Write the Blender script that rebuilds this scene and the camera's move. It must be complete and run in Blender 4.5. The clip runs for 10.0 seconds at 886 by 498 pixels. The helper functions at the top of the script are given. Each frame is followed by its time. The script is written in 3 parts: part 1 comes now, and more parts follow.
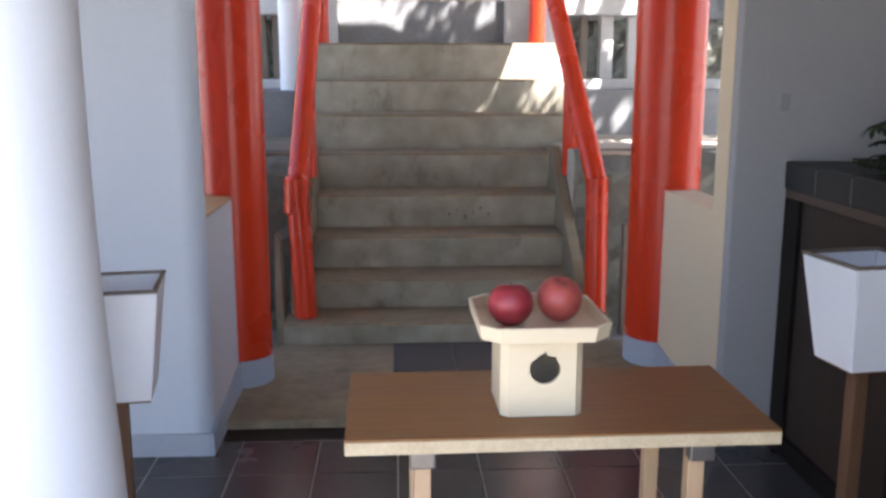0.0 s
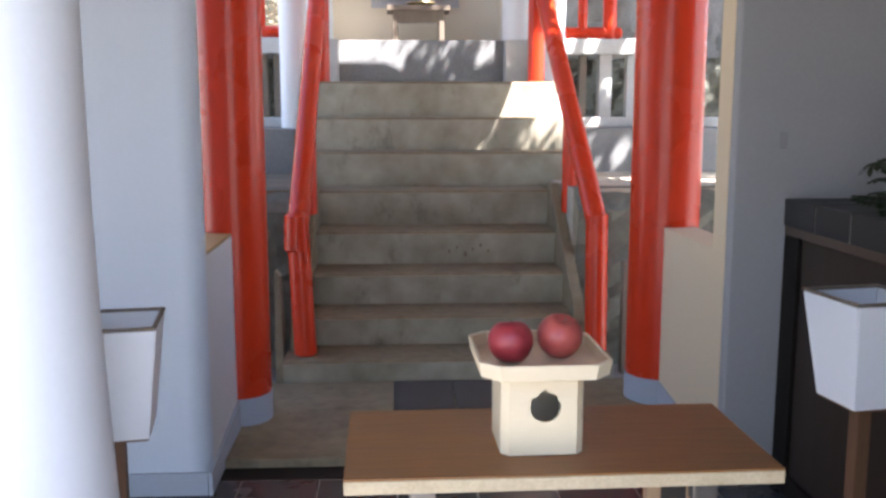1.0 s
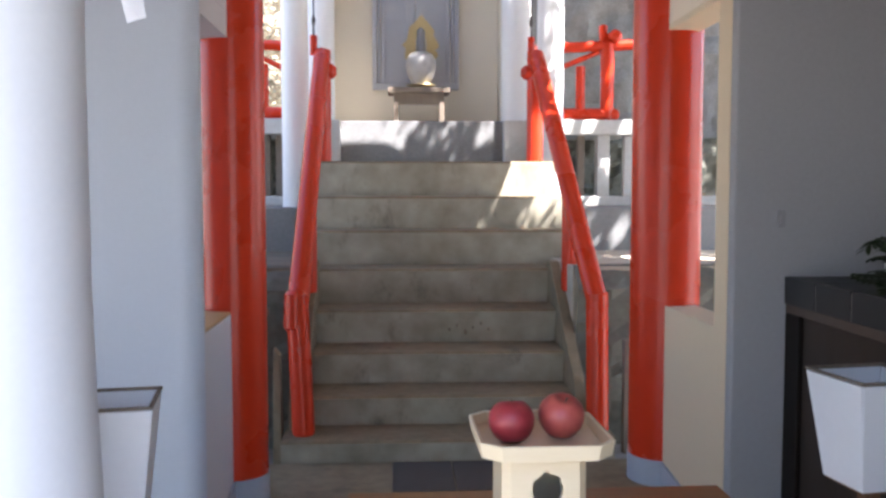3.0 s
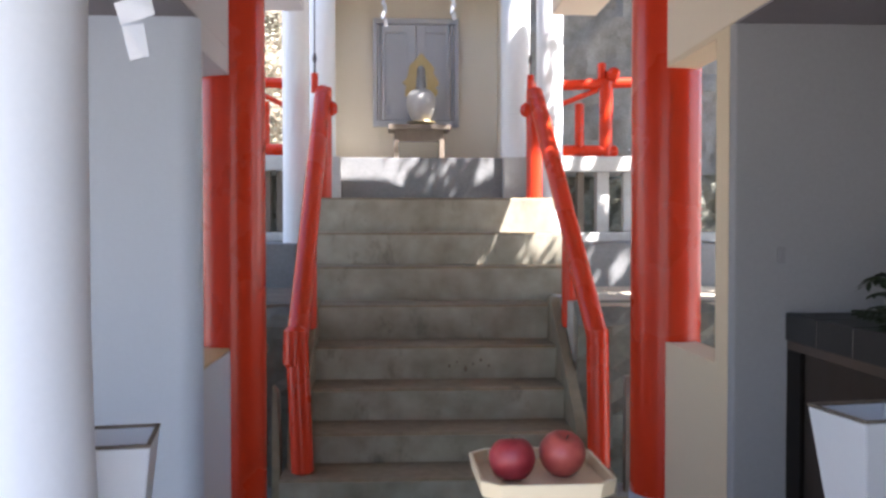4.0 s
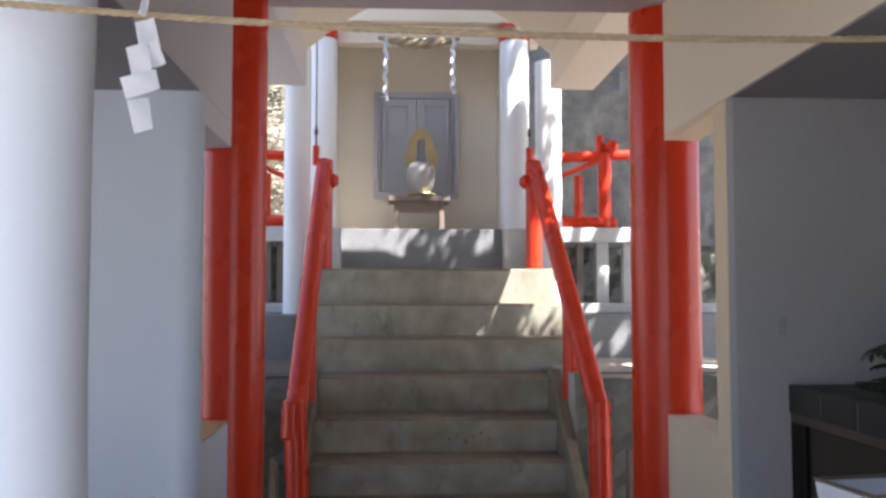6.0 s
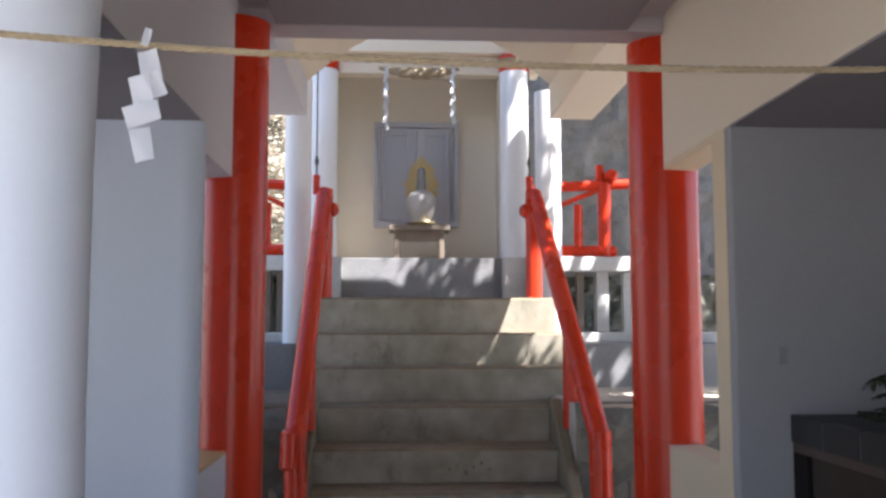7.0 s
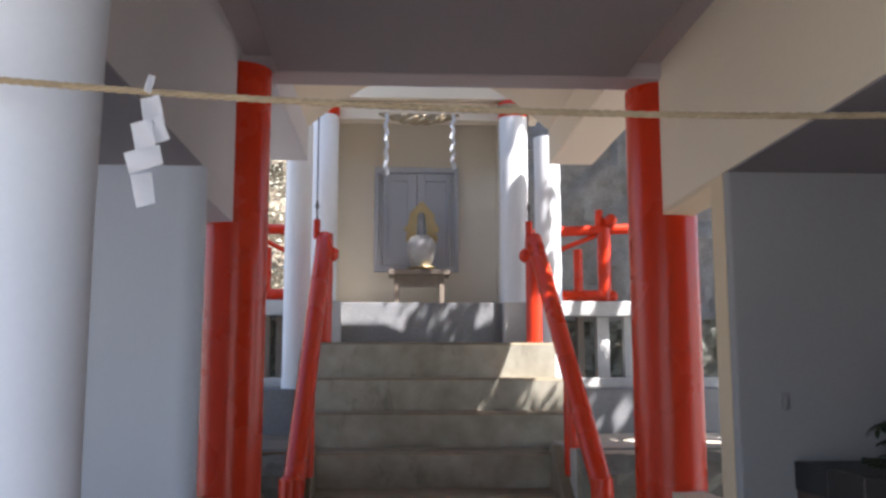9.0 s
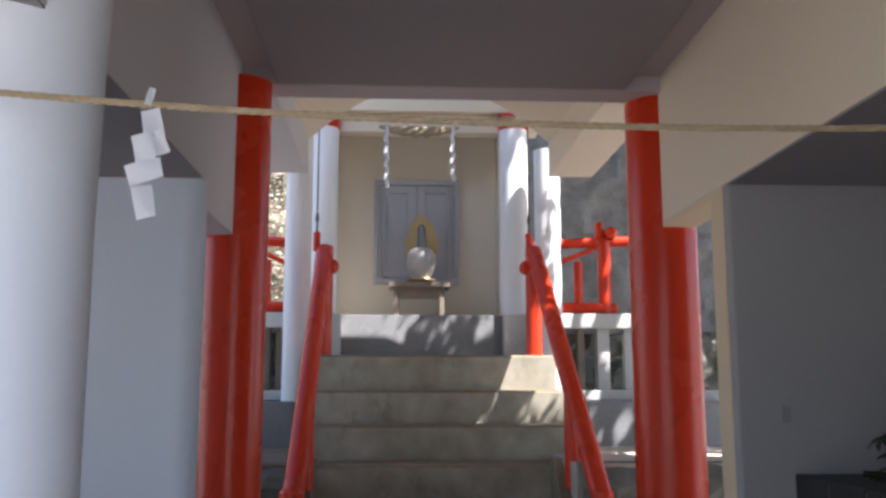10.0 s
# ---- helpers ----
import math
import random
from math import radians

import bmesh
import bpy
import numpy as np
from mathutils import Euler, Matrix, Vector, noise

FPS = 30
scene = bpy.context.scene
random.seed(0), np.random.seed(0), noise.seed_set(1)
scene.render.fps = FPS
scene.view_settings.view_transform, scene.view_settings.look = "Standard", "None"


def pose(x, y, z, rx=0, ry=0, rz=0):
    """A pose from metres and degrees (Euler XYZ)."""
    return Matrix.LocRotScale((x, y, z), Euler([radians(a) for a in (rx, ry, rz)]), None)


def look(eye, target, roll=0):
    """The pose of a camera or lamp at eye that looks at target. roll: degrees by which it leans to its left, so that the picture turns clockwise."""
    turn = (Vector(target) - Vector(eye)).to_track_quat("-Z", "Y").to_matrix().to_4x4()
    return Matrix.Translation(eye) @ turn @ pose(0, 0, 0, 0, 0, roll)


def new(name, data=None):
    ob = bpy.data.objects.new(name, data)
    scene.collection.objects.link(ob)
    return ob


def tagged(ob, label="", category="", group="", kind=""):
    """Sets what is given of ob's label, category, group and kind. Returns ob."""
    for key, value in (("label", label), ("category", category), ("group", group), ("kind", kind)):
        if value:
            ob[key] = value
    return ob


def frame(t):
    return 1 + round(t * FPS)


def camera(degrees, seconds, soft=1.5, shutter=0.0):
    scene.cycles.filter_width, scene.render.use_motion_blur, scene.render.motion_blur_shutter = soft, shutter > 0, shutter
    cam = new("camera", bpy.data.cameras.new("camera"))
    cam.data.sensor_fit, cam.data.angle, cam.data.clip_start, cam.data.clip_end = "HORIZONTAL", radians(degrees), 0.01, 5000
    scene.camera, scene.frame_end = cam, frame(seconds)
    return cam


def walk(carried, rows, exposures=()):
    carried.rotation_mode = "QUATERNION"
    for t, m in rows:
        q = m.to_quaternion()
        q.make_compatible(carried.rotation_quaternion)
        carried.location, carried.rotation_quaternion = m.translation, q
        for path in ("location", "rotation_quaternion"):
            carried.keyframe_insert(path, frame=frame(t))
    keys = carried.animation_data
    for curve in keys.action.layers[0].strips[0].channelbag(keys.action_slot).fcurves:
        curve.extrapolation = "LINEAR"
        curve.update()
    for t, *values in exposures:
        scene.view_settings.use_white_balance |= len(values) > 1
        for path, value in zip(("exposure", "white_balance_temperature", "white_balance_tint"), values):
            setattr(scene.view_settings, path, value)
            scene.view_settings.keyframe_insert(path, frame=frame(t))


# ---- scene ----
from mathutils import geometry

# ---- the camera: a slow upward tilt on a tripod ----
cam = camera(52.59, 10.0, soft=2.8)
TILT = [(0, -11.01), (0.5, -9.86), (1, -8.64), (1.5, -7.47), (2, -6.16), (2.5, -4.86), (4, -1.34), (4.5, -0.18), (5, 0.91),
        (5.5, 2.08), (7, 5.04), (7.5, 5.8), (8, 6.55), (8.5, 7.24), (9, 7.89), (9.5, 8.37), (10, 8.68)]
walk(cam, [(t, pose(0, 0, 1.17, 90 + p, 0, -3.0)) for t, p in TILT], [(0, 2.92, 6200, 16), (2.5, 2.80, 6180, 16), (5, 2.46, 6100, 16), (7.5, 2.13, 6050, 16), (10, 1.90, 6050, 16)])

# ---- daylight ----
SUN_EL, SUN_AZ = radians(56), radians(132)      # height, and bearing clockwise from +y
world = bpy.data.worlds.new("world")
scene.world = world
world.use_nodes = True
wn = world.node_tree.nodes
sky = wn.new("ShaderNodeTexSky")
sky.sky_type, sky.sun_disc = "NISHITA", False
sky.sun_elevation, sky.sun_rotation = SUN_EL, SUN_AZ
world.node_tree.links.new(sky.outputs[0], wn["Background"].inputs[0])
wn["Background"].inputs[1].default_value = 0.09
sun = new("sun", bpy.data.lights.new("sun", "SUN"))
sun.data.energy, sun.data.angle, sun.data.color = 5.0, radians(0.53), (1, 0.97, 0.92)
SUN_DIR = Vector((math.sin(SUN_AZ) * math.cos(SUN_EL), math.cos(SUN_AZ) * math.cos(SUN_EL), math.sin(SUN_EL)))
sun.matrix_world = look(SUN_DIR * 20, (0, 0, 0))


# ---- materials ----
def material(name, color, dark, rough=0.6, grain=40.0, stain=1.5, mix=0.35, bump=0.1, metal=0.0, per_piece=0.0, coat=0.0, spec=0.5, stretch=(1, 1, 1), spots=0.0):
    """Two scales of variation between color and dark, with fine relief."""
    m = bpy.data.materials.new(name)
    m.use_nodes = True
    n, l = m.node_tree.nodes, m.node_tree.links
    b = n["Principled BSDF"]
    tc = n.new("ShaderNodeTexCoord")
    mp = n.new("ShaderNodeMapping")
    mp.inputs["Scale"].default_value = stretch
    geo = n.new("ShaderNodeNewGeometry")
    l.new(geo.outputs["Position"], mp.inputs["Vector"])
    big, fine = n.new("ShaderNodeTexNoise"), n.new("ShaderNodeTexNoise")
    for tex, sc, det in ((big, stain, 4), (fine, grain, 6)):
        tex.inputs["Scale"].default_value, tex.inputs["Detail"].default_value = sc, det
        l.new(mp.outputs[0], tex.inputs["Vector"])
    add = n.new("ShaderNodeMath")
    add.operation = "MULTIPLY_ADD"
    add.inputs[1].default_value = 0.45
    half = n.new("ShaderNodeMath")
    half.operation = "MULTIPLY"
    half.inputs[1].default_value = 0.55
    l.new(big.outputs["Fac"], half.inputs[0])
    l.new(fine.outputs["Fac"], add.inputs[0])
    l.new(half.outputs[0], add.inputs[2])
    fac = add.outputs[0]
    if per_piece:
        info = n.new("ShaderNodeObjectInfo")
        var = n.new("ShaderNodeMath")
        var.operation = "MULTIPLY_ADD"
        var.inputs[1].default_value = per_piece
        l.new(info.outputs["Random"], var.inputs[0])
        l.new(fac, var.inputs[2])
        fac = var.outputs[0]
    ramp = n.new("ShaderNodeValToRGB")
    ramp.color_ramp.elements[0].position, ramp.color_ramp.elements[1].position = 0.5 - mix, 0.5 + mix
    ramp.color_ramp.elements[0].color, ramp.color_ramp.elements[1].color = (*dark, 1), (*color, 1)
    l.new(fac, ramp.inputs[0])
    out = ramp.outputs[0]
    if spots:
        tex = n.new("ShaderNodeTexNoise")
        tex.inputs["Scale"].default_value, tex.inputs["Detail"].default_value, tex.inputs["Roughness"].default_value = 7.0, 8, 0.75
        mp2 = n.new("ShaderNodeMapping")
        mp2.inputs["Scale"].default_value = (1.1, 1.1, 0.5)
        l.new(geo.outputs["Position"], mp2.inputs["Vector"])
        l.new(mp2.outputs[0], tex.inputs["Vector"])
        cut = n.new("ShaderNodeMapRange")
        cut.inputs["From Min"].default_value, cut.inputs["From Max"].default_value = 0.56, 0.74
        cut.inputs["To Max"].default_value = spots
        l.new(tex.outputs["Fac"], cut.inputs["Value"])
        mixer = n.new("ShaderNodeMix")
        mixer.data_type = "RGBA"
        mixer.inputs["B"].default_value = (dark[0] * 0.25, dark[1] * 0.25, dark[2] * 0.22, 1)
        l.new(cut.outputs[0], mixer.inputs["Factor"])
        l.new(out, mixer.inputs["A"])
        out = mixer.outputs["Result"]
    l.new(out, b.inputs["Base Color"])
    rr = n.new("ShaderNodeMapRange")
    rr.inputs["To Min"].default_value, rr.inputs["To Max"].default_value = max(0.03, rough - 0.1), min(1, rough + 0.1)
    l.new(big.outputs["Fac"], rr.inputs["Value"])
    l.new(rr.outputs[0], b.inputs["Roughness"])
    b.inputs["Metallic"].default_value, b.inputs["Coat Weight"].default_value = metal, coat
    b.inputs["Specular IOR Level"].default_value = spec
    bp = n.new("ShaderNodeBump")
    bp.inputs["Strength"].default_value, bp.inputs["Distance"].default_value = bump, 0.004
    l.new(fac if not per_piece else add.outputs[0], bp.inputs["Height"])
    l.new(bp.outputs[0], b.inputs["Normal"])
    return m


PLASTER = material("plaster", (0.80, 0.69, 0.53), (0.72, 0.61, 0.455), 0.75, 90, 1.2, 0.4, 0.15)
NICHE = material("niche_plaster", (0.86, 0.79, 0.66), (0.76, 0.68, 0.54), 0.75, 90, 1.6, 0.4, 0.15)
WHITE = material("white_plaster", (0.83, 0.82, 0.80), (0.74, 0.73, 0.71), 0.7, 70, 1.5, 0.4, 0.12)
COOLWHITE = material("cool_white_plaster", (0.80, 0.83, 0.87), (0.72, 0.75, 0.79), 0.75, 70, 1.3, 0.4, 0.12)
PALEBLUE = material("pale_blue_plaster", (0.605, 0.65, 0.715), (0.54, 0.58, 0.64), 0.72, 70, 1.3, 0.4, 0.12)
CREAM = material("cream_plaster", (0.74, 0.60, 0.405), (0.66, 0.525, 0.34), 0.75, 90, 1.2, 0.4, 0.15)
OFFWHITE = material("off_white_plaster", (0.64, 0.61, 0.60), (0.56, 0.53, 0.52), 0.75, 90, 1.2, 0.4, 0.12)
# right front wall: plaster darkened in its colour to stand for the bay's shade
SHADEWALL = material("shaded_bay_plaster", (0.36, 0.35, 0.345), (0.29, 0.28, 0.275), 0.75, 70, 1.3, 0.4, 0.12)
GREYPAINT = material("grey_paint", (0.42, 0.45, 0.50), (0.34, 0.37, 0.42), 0.55, 60, 2, 0.4, 0.08)
CEILING = material("ceiling_board", (0.30, 0.27, 0.275), (0.25, 0.225, 0.23), 0.8, 30, 1.5, 0.4, 0.08)
MAUVE = material("mauve_plaster", (0.52, 0.46, 0.455), (0.46, 0.40, 0.39), 0.75, 90, 1.2, 0.4, 0.12)
RED = material("red_paint", (0.61, 0.041, 0.010), (0.53, 0.031, 0.007), 0.27, 25, 2.5, 0.4, 0.05, coat=0.05, spec=0.30)
CONCRETE = material("concrete", (0.45, 0.41, 0.315), (0.21, 0.185, 0.128), 0.85, 9, 2.2, 0.2, 0.28, spots=0.6)
TREAD = material("worn_tread", (0.29, 0.225, 0.135), (0.15, 0.112, 0.062), 0.85, 22, 3, 0.25, 0.3, spots=0.6)
SLABC = material("worn_concrete", (0.33, 0.265, 0.165), (0.15, 0.115, 0.065), 0.7, 16, 3, 0.2, 0.3, spots=0.5)
STONE = material("grey_stone", (0.29, 0.285, 0.275), (0.15, 0.148, 0.145), 0.5, 45, 4, 0.3, 0.3)
PALE = material("pale_stone", (0.62, 0.60, 0.56), (0.42, 0.40, 0.35), 0.8, 35, 4, 0.3, 0.3)
ROCK = material("rock", (0.37, 0.355, 0.335), (0.17, 0.16, 0.148), 0.95, 60, 9, 0.22, 1.0)
MOSSY = material("mossy_wall", (0.20, 0.19, 0.15), (0.07, 0.07, 0.05), 0.95, 24, 4, 0.25, 0.9)
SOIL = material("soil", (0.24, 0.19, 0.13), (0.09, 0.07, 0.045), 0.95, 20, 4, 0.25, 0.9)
GRAVEL = material("gravel", (0.35, 0.34, 0.32), (0.22, 0.215, 0.20), 0.9, 40, 2, 0.3, 0.6)
# sandy earth with the right terrace's sun put into its paler colour
SUNSAND = material("sunlit_sandy_ground", (0.55, 0.48, 0.37), (0.32, 0.27, 0.20), 0.95, 26, 5, 0.3, 0.6)
TILE = material("floor_tile", (0.070, 0.064, 0.063), (0.038, 0.035, 0.036), 0.24, 30, 3, 0.35, 0.05, per_piece=0.25)
GROUT = material("grout", (0.36, 0.33, 0.29), (0.24, 0.21, 0.18), 0.9, 60, 5, 0.4, 0.2)
MATTILE = material("dark_slab_tile", (0.075, 0.070, 0.065), (0.045, 0.042, 0.04), 0.55, 40, 5, 0.35, 0.2, per_piece=0.15)
EDGETILE = material("counter_tile", (0.030, 0.029, 0.029), (0.016, 0.0155, 0.016), 0.45, 30, 4, 0.35, 0.08, per_piece=0.2, spec=0.3)
BLACK = material("black_panel", (0.018, 0.013, 0.010), (0.008, 0.006, 0.005), 0.6, 30, 3, 0.4, 0.05, spec=0.15)
TABLEWOOD = material("table_wood", (0.36, 0.165, 0.052), (0.17, 0.070, 0.022), 0.42, 30, 4, 0.3, 0.08, spec=0.3, stretch=(0.25, 3, 1))
CHIP = material("chipboard_edge", (0.68, 0.57, 0.38), (0.42, 0.32, 0.19), 0.8, 160, 20, 0.25, 0.3)
PALEWOOD = material("pale_wood", (0.80, 0.69, 0.49), (0.72, 0.595, 0.39), 0.5, 40, 6, 0.4, 0.05, stretch=(1, 1, 4))
TRAYWOOD = material("tray_wood", (0.66, 0.47, 0.29), (0.55, 0.37, 0.21), 0.4, 40, 6, 0.4, 0.05, stretch=(4, 1, 1))
PANELWOOD = material("panel_wood", (0.045, 0.030, 0.020), (0.022, 0.014, 0.010), 0.5, 40, 5, 0.35, 0.1, spec=0.3, stretch=(4, 4, 0.5))
# honey tone with the sill's warm bounce from the red pillar painted in
SILLWARM = material("sill_warm_light", (0.62, 0.40, 0.17), (0.48, 0.29, 0.11), 0.5, 40, 6, 0.4, 0.05, stretch=(4, 1, 1))
DARKWOOD = material("dark_wood", (0.095, 0.06, 0.042), (0.05, 0.032, 0.022), 0.5, 40, 5, 0.35, 0.1)
WOOD = material("brown_wood", (0.20, 0.10, 0.05), (0.11, 0.055, 0.03), 0.5, 40, 5, 0.35, 0.1, stretch=(4, 4, 0.5))
LEGWOOD = material("light_wood", (0.58, 0.40, 0.24), (0.44, 0.28, 0.16), 0.5, 40, 6, 0.35, 0.1, stretch=(4, 4, 0.5))
OLDWOOD = material("weathered_wood", (0.25, 0.20, 0.15), (0.12, 0.09, 0.065), 0.85, 40, 6, 0.3, 0.4, stretch=(3, 3, 0.5))
STEEL = material("zinc_steel", (0.24, 0.225, 0.21), (0.12, 0.10, 0.085), 0.4, 60, 8, 0.4, 0.05, metal=0.7)
OLDSTEEL = material("dark_steel", (0.12, 0.10, 0.09), (0.06, 0.05, 0.045), 0.5, 60, 8, 0.4, 0.05, metal=0.4)
PAPER = material("paper", (0.86, 0.865, 0.88), (0.80, 0.805, 0.82), 0.7, 60, 5, 0.4, 0.04)
ROPE = material("straw_rope", (0.46, 0.36, 0.22), (0.20, 0.145, 0.08), 0.85, 220, 30, 0.3, 0.6)
DOORGREY = material("door_paint", (0.53, 0.54, 0.565), (0.43, 0.44, 0.465), 0.5, 50, 4, 0.4, 0.06)
GOLD = material("gilding", (0.66, 0.53, 0.27), (0.42, 0.32, 0.15), 0.38, 60, 8, 0.35, 0.2, metal=0.55)
CERAMIC = material("white_ceramic", (0.50, 0.48, 0.455), (0.30, 0.28, 0.255), 0.4, 30, 14, 0.35, 0.05, coat=0.2)
APPLE = material("apple_skin", (0.40, 0.045, 0.05), (0.20, 0.012, 0.022), 0.42, 60, 22, 0.2, 0.05, coat=0.04)
APPLE2 = material("apple_skin_light", (0.56, 0.13, 0.09), (0.34, 0.035, 0.04), 0.42, 60, 22, 0.2, 0.05, coat=0.04)
FERN = material("fern_leaf", (0.028, 0.045, 0.012), (0.012, 0.020, 0.006), 0.55, 30, 3, 0.3, 0.1)
LEAF = material("leaf", (0.09, 0.14, 0.035), (0.035, 0.06, 0.015), 0.5, 30, 3, 0.3, 0.1)
SUNLEAF = material("dry_leaf", (0.48, 0.44, 0.32), (0.27, 0.26, 0.17), 0.7, 30, 3, 0.3, 0.1)
BARK = material("bark", (0.16, 0.12, 0.085), (0.07, 0.05, 0.035), 0.9, 30, 5, 0.3, 0.8)
PLASTIC = material("switch_plastic", (0.30, 0.29, 0.29), (0.25, 0.245, 0.24), 0.4, 60, 6, 0.4, 0.02)


# ---- builders ----
def part(name, bm, mat, parent=None, label="", smooth=False):
    """Links a bmesh as one mesh object."""
    me = bpy.data.meshes.new(name)
    bmesh.ops.recalc_face_normals(bm, faces=bm.faces)
    if smooth:
        for f in bm.faces:
            f.smooth = True
        for e in bm.edges:
            if len(e.link_faces) == 2 and e.calc_face_angle(0) > radians(42):
                e.smooth = False
    bm.to_mesh(me)
    bm.free()
    me.materials.append(mat)
    ob = new(name, me)
    if parent:
        ob.parent = parent
    if label:
        ob["label"] = label
    return ob


def thing(name, label, category, at=(0, 0, 0), rz=0, group="", kind=""):
    ob = new(name)
    ob.matrix_basis = pose(*at, 0, 0, rz)
    return tagged(ob, label, category, group, kind)


def box(x0, x1, y0, y1, z0, z1, bevel=0.004, bm=None, segments=2):
    """A box between two corners with worn, rounded edges."""
    out = bm or bmesh.new()
    m = Matrix.Translation(((x0 + x1) / 2, (y0 + y1) / 2, (z0 + z1) / 2)) @ Matrix.Diagonal((x1 - x0, y1 - y0, z1 - z0, 1))
    vs = bmesh.ops.create_cube(out, size=1, matrix=m)["verts"]
    if bevel:
        es = list({e for v in vs for e in v.link_edges})
        bmesh.ops.bevel(out, geom=es, offset=min(bevel, (x1 - x0) / 3, (y1 - y0) / 3, (z1 - z0) / 3), segments=segments, affect="EDGES", profile=0.6)
    return out


def prism(outline, lo, hi, axis="x", bevel=0.0, bm=None):
    """A flat outline drawn out along an axis. The outline's pairs are (y, z) for x, (x, z) for y and (x, y) for z."""
    out = bm or bmesh.new()
    put = {"x": lambda a, b, c: (c, a, b), "y": lambda a, b, c: (a, c, b), "z": lambda a, b, c: (a, b, c)}[axis]
    lows = [out.verts.new(put(a, b, lo)) for a, b in outline]
    highs = [out.verts.new(put(a, b, hi)) for a, b in outline]
    k = len(outline)
    made = [out.faces.new(lows), out.faces.new(highs[::-1])]
    made += [out.faces.new((lows[i], lows[(i + 1) % k], highs[(i + 1) % k], highs[i])) for i in range(k)]
    bmesh.ops.recalc_face_normals(out, faces=made)
    if bevel:
        bmesh.ops.bevel(out, geom=list({e for f in made for e in f.edges}), offset=bevel, segments=2, affect="EDGES", profile=0.6)
    return out


def lathe(profile, segments=32, bm=None, m=Matrix()):
    """A turned form from (radius, height) pairs."""
    out = bm or bmesh.new()
    rings = []
    for r, z in profile:
        if r < 1e-5:
            rings.append([out.verts.new(m @ Vector((0, 0, z)))])
        else:
            rings.append([out.verts.new(m @ Vector((r * math.cos(a), r * math.sin(a), z))) for a in np.linspace(0, 2 * math.pi, segments, endpoint=False)])
    for a, b in zip(rings, rings[1:]):
        for i in range(segments):
            j = (i + 1) % segments
            if len(a) == 1 and len(b) > 1:
                out.faces.new((a[0], b[j], b[i]))
            elif len(b) == 1 and len(a) > 1:
                out.faces.new((a[i], a[j], b[0]))
            elif len(a) > 1:
                out.faces.new((a[i], a[j], b[j], b[i]))
    return out


def round_bar(a, b, r, segments=20, bm=None, end=0.15):
    """A round bar from a to b with eased ends."""
    a, b = Vector(a), Vector(b)
    n = (b - a).length
    m = Matrix.Translation(a) @ (b - a).to_track_quat("Z", "Y").to_matrix().to_4x4()
    e = min(r * end, n / 3)
    return lathe([(0, 0), (r - e, 0), (r, e), (r, n - e), (r - e, n), (0, n)], segments, bm, m)


def tube(points, r, segments=8, bm=None, squash=1.0):
    """A tube along points; r is a number or one for each point."""
    out = bm or bmesh.new()
    pts = [Vector(p) for p in points]
    rs = r if isinstance(r, (list, tuple)) else [r] * len(pts)
    rings = []
    for i, p in enumerate(pts):
        d = (pts[min(i + 1, len(pts) - 1)] - pts[max(i - 1, 0)]).normalized()
        side = d.cross(Vector((0, 0, 1)) if abs(d.z) < 0.9 else Vector((0, 1, 0))).normalized()
        up = side.cross(d)
        rings.append([out.verts.new(p + rs[i] * (math.cos(a) * side + squash * math.sin(a) * up)) for a in np.linspace(0, 2 * math.pi, segments, endpoint=False)])
    for a, b in zip(rings, rings[1:]):
        for i in range(segments):
            out.faces.new((a[i], a[(i + 1) % segments], b[(i + 1) % segments], b[i]))
    out.faces.new(rings[0][::-1])
    out.faces.new(rings[-1])
    return out


def structure(name, bm, mat, label, category="", smooth=False):
    return tagged(part(name, bm, mat, smooth=smooth), label, category or name.split("_")[0], kind="structure")


def rough_sheet(nx, ny, place, amp, scale):
    """A grid of nx by ny cells: place(u, v) gives a point and the way it is pushed."""
    bm = bmesh.new()
    grid = []
    for i in range(nx + 1):
        row = []
        for j in range(ny + 1):
            p, d = place(i / nx, j / ny)
            p, d = Vector(p), Vector(d)
            k = noise.fractal(p * scale, 0.7, 2.1, 6) + 0.5 * noise.noise(p * scale * 2.3)
            row.append(bm.verts.new(p + d * amp * k))
        grid.append(row)
    for i in range(nx):
        for j in range(ny):
            bm.faces.new((grid[i][j], grid[i + 1][j], grid[i + 1][j + 1], grid[i][j + 1]))
    return bm


# ---- ground and hill ----
structure("ground", prism([(-300, -300), (300, -300), (300, 300), (-300, 300)], -1.2, -0.06, "z"), GRAVEL, "pale grey gravel ground round the shrine", "ground")
structure("floor_base", box(-2.4, 2.4, -0.6, 2.85, -0.058, -0.0318, 0), GROUT, "grey joint bed under the dark floor tiles", "floor")
structure("drain_channel", box(-0.598, 1.048, 2.842, 2.942, -0.056, -0.028, 0.003), BLACK, "black recessed channel before the threshold", "channel")
structure("threshold", box(-0.598, 1.048, 2.945, 3.83, -0.055, 0.0, 0.006), SLABC, "worn brown concrete threshold slab below the stair", "slab")

# ---- front pavilion: walls, beams, ceiling ----
XL, XR, YW = -0.60, 1.05, 2.74
BT, CT = 1.81, 2.40          # underside of the side beams, soffit of the ceiling border
ROUND = [(XL - 0.06 + 0.06 * math.sin(a), YW + 0.06 - 0.06 * math.cos(a)) for a in np.linspace(0, math.pi / 2, 9)]
structure("wall_left_front", prism([(-2.4, YW), *ROUND, (XL, YW + 0.08), (-2.4, YW + 0.08)], -0.055, BT, "z"), PALEBLUE, "smooth pale blue-grey plaster wall facing the forecourt", "wall", smooth=True)
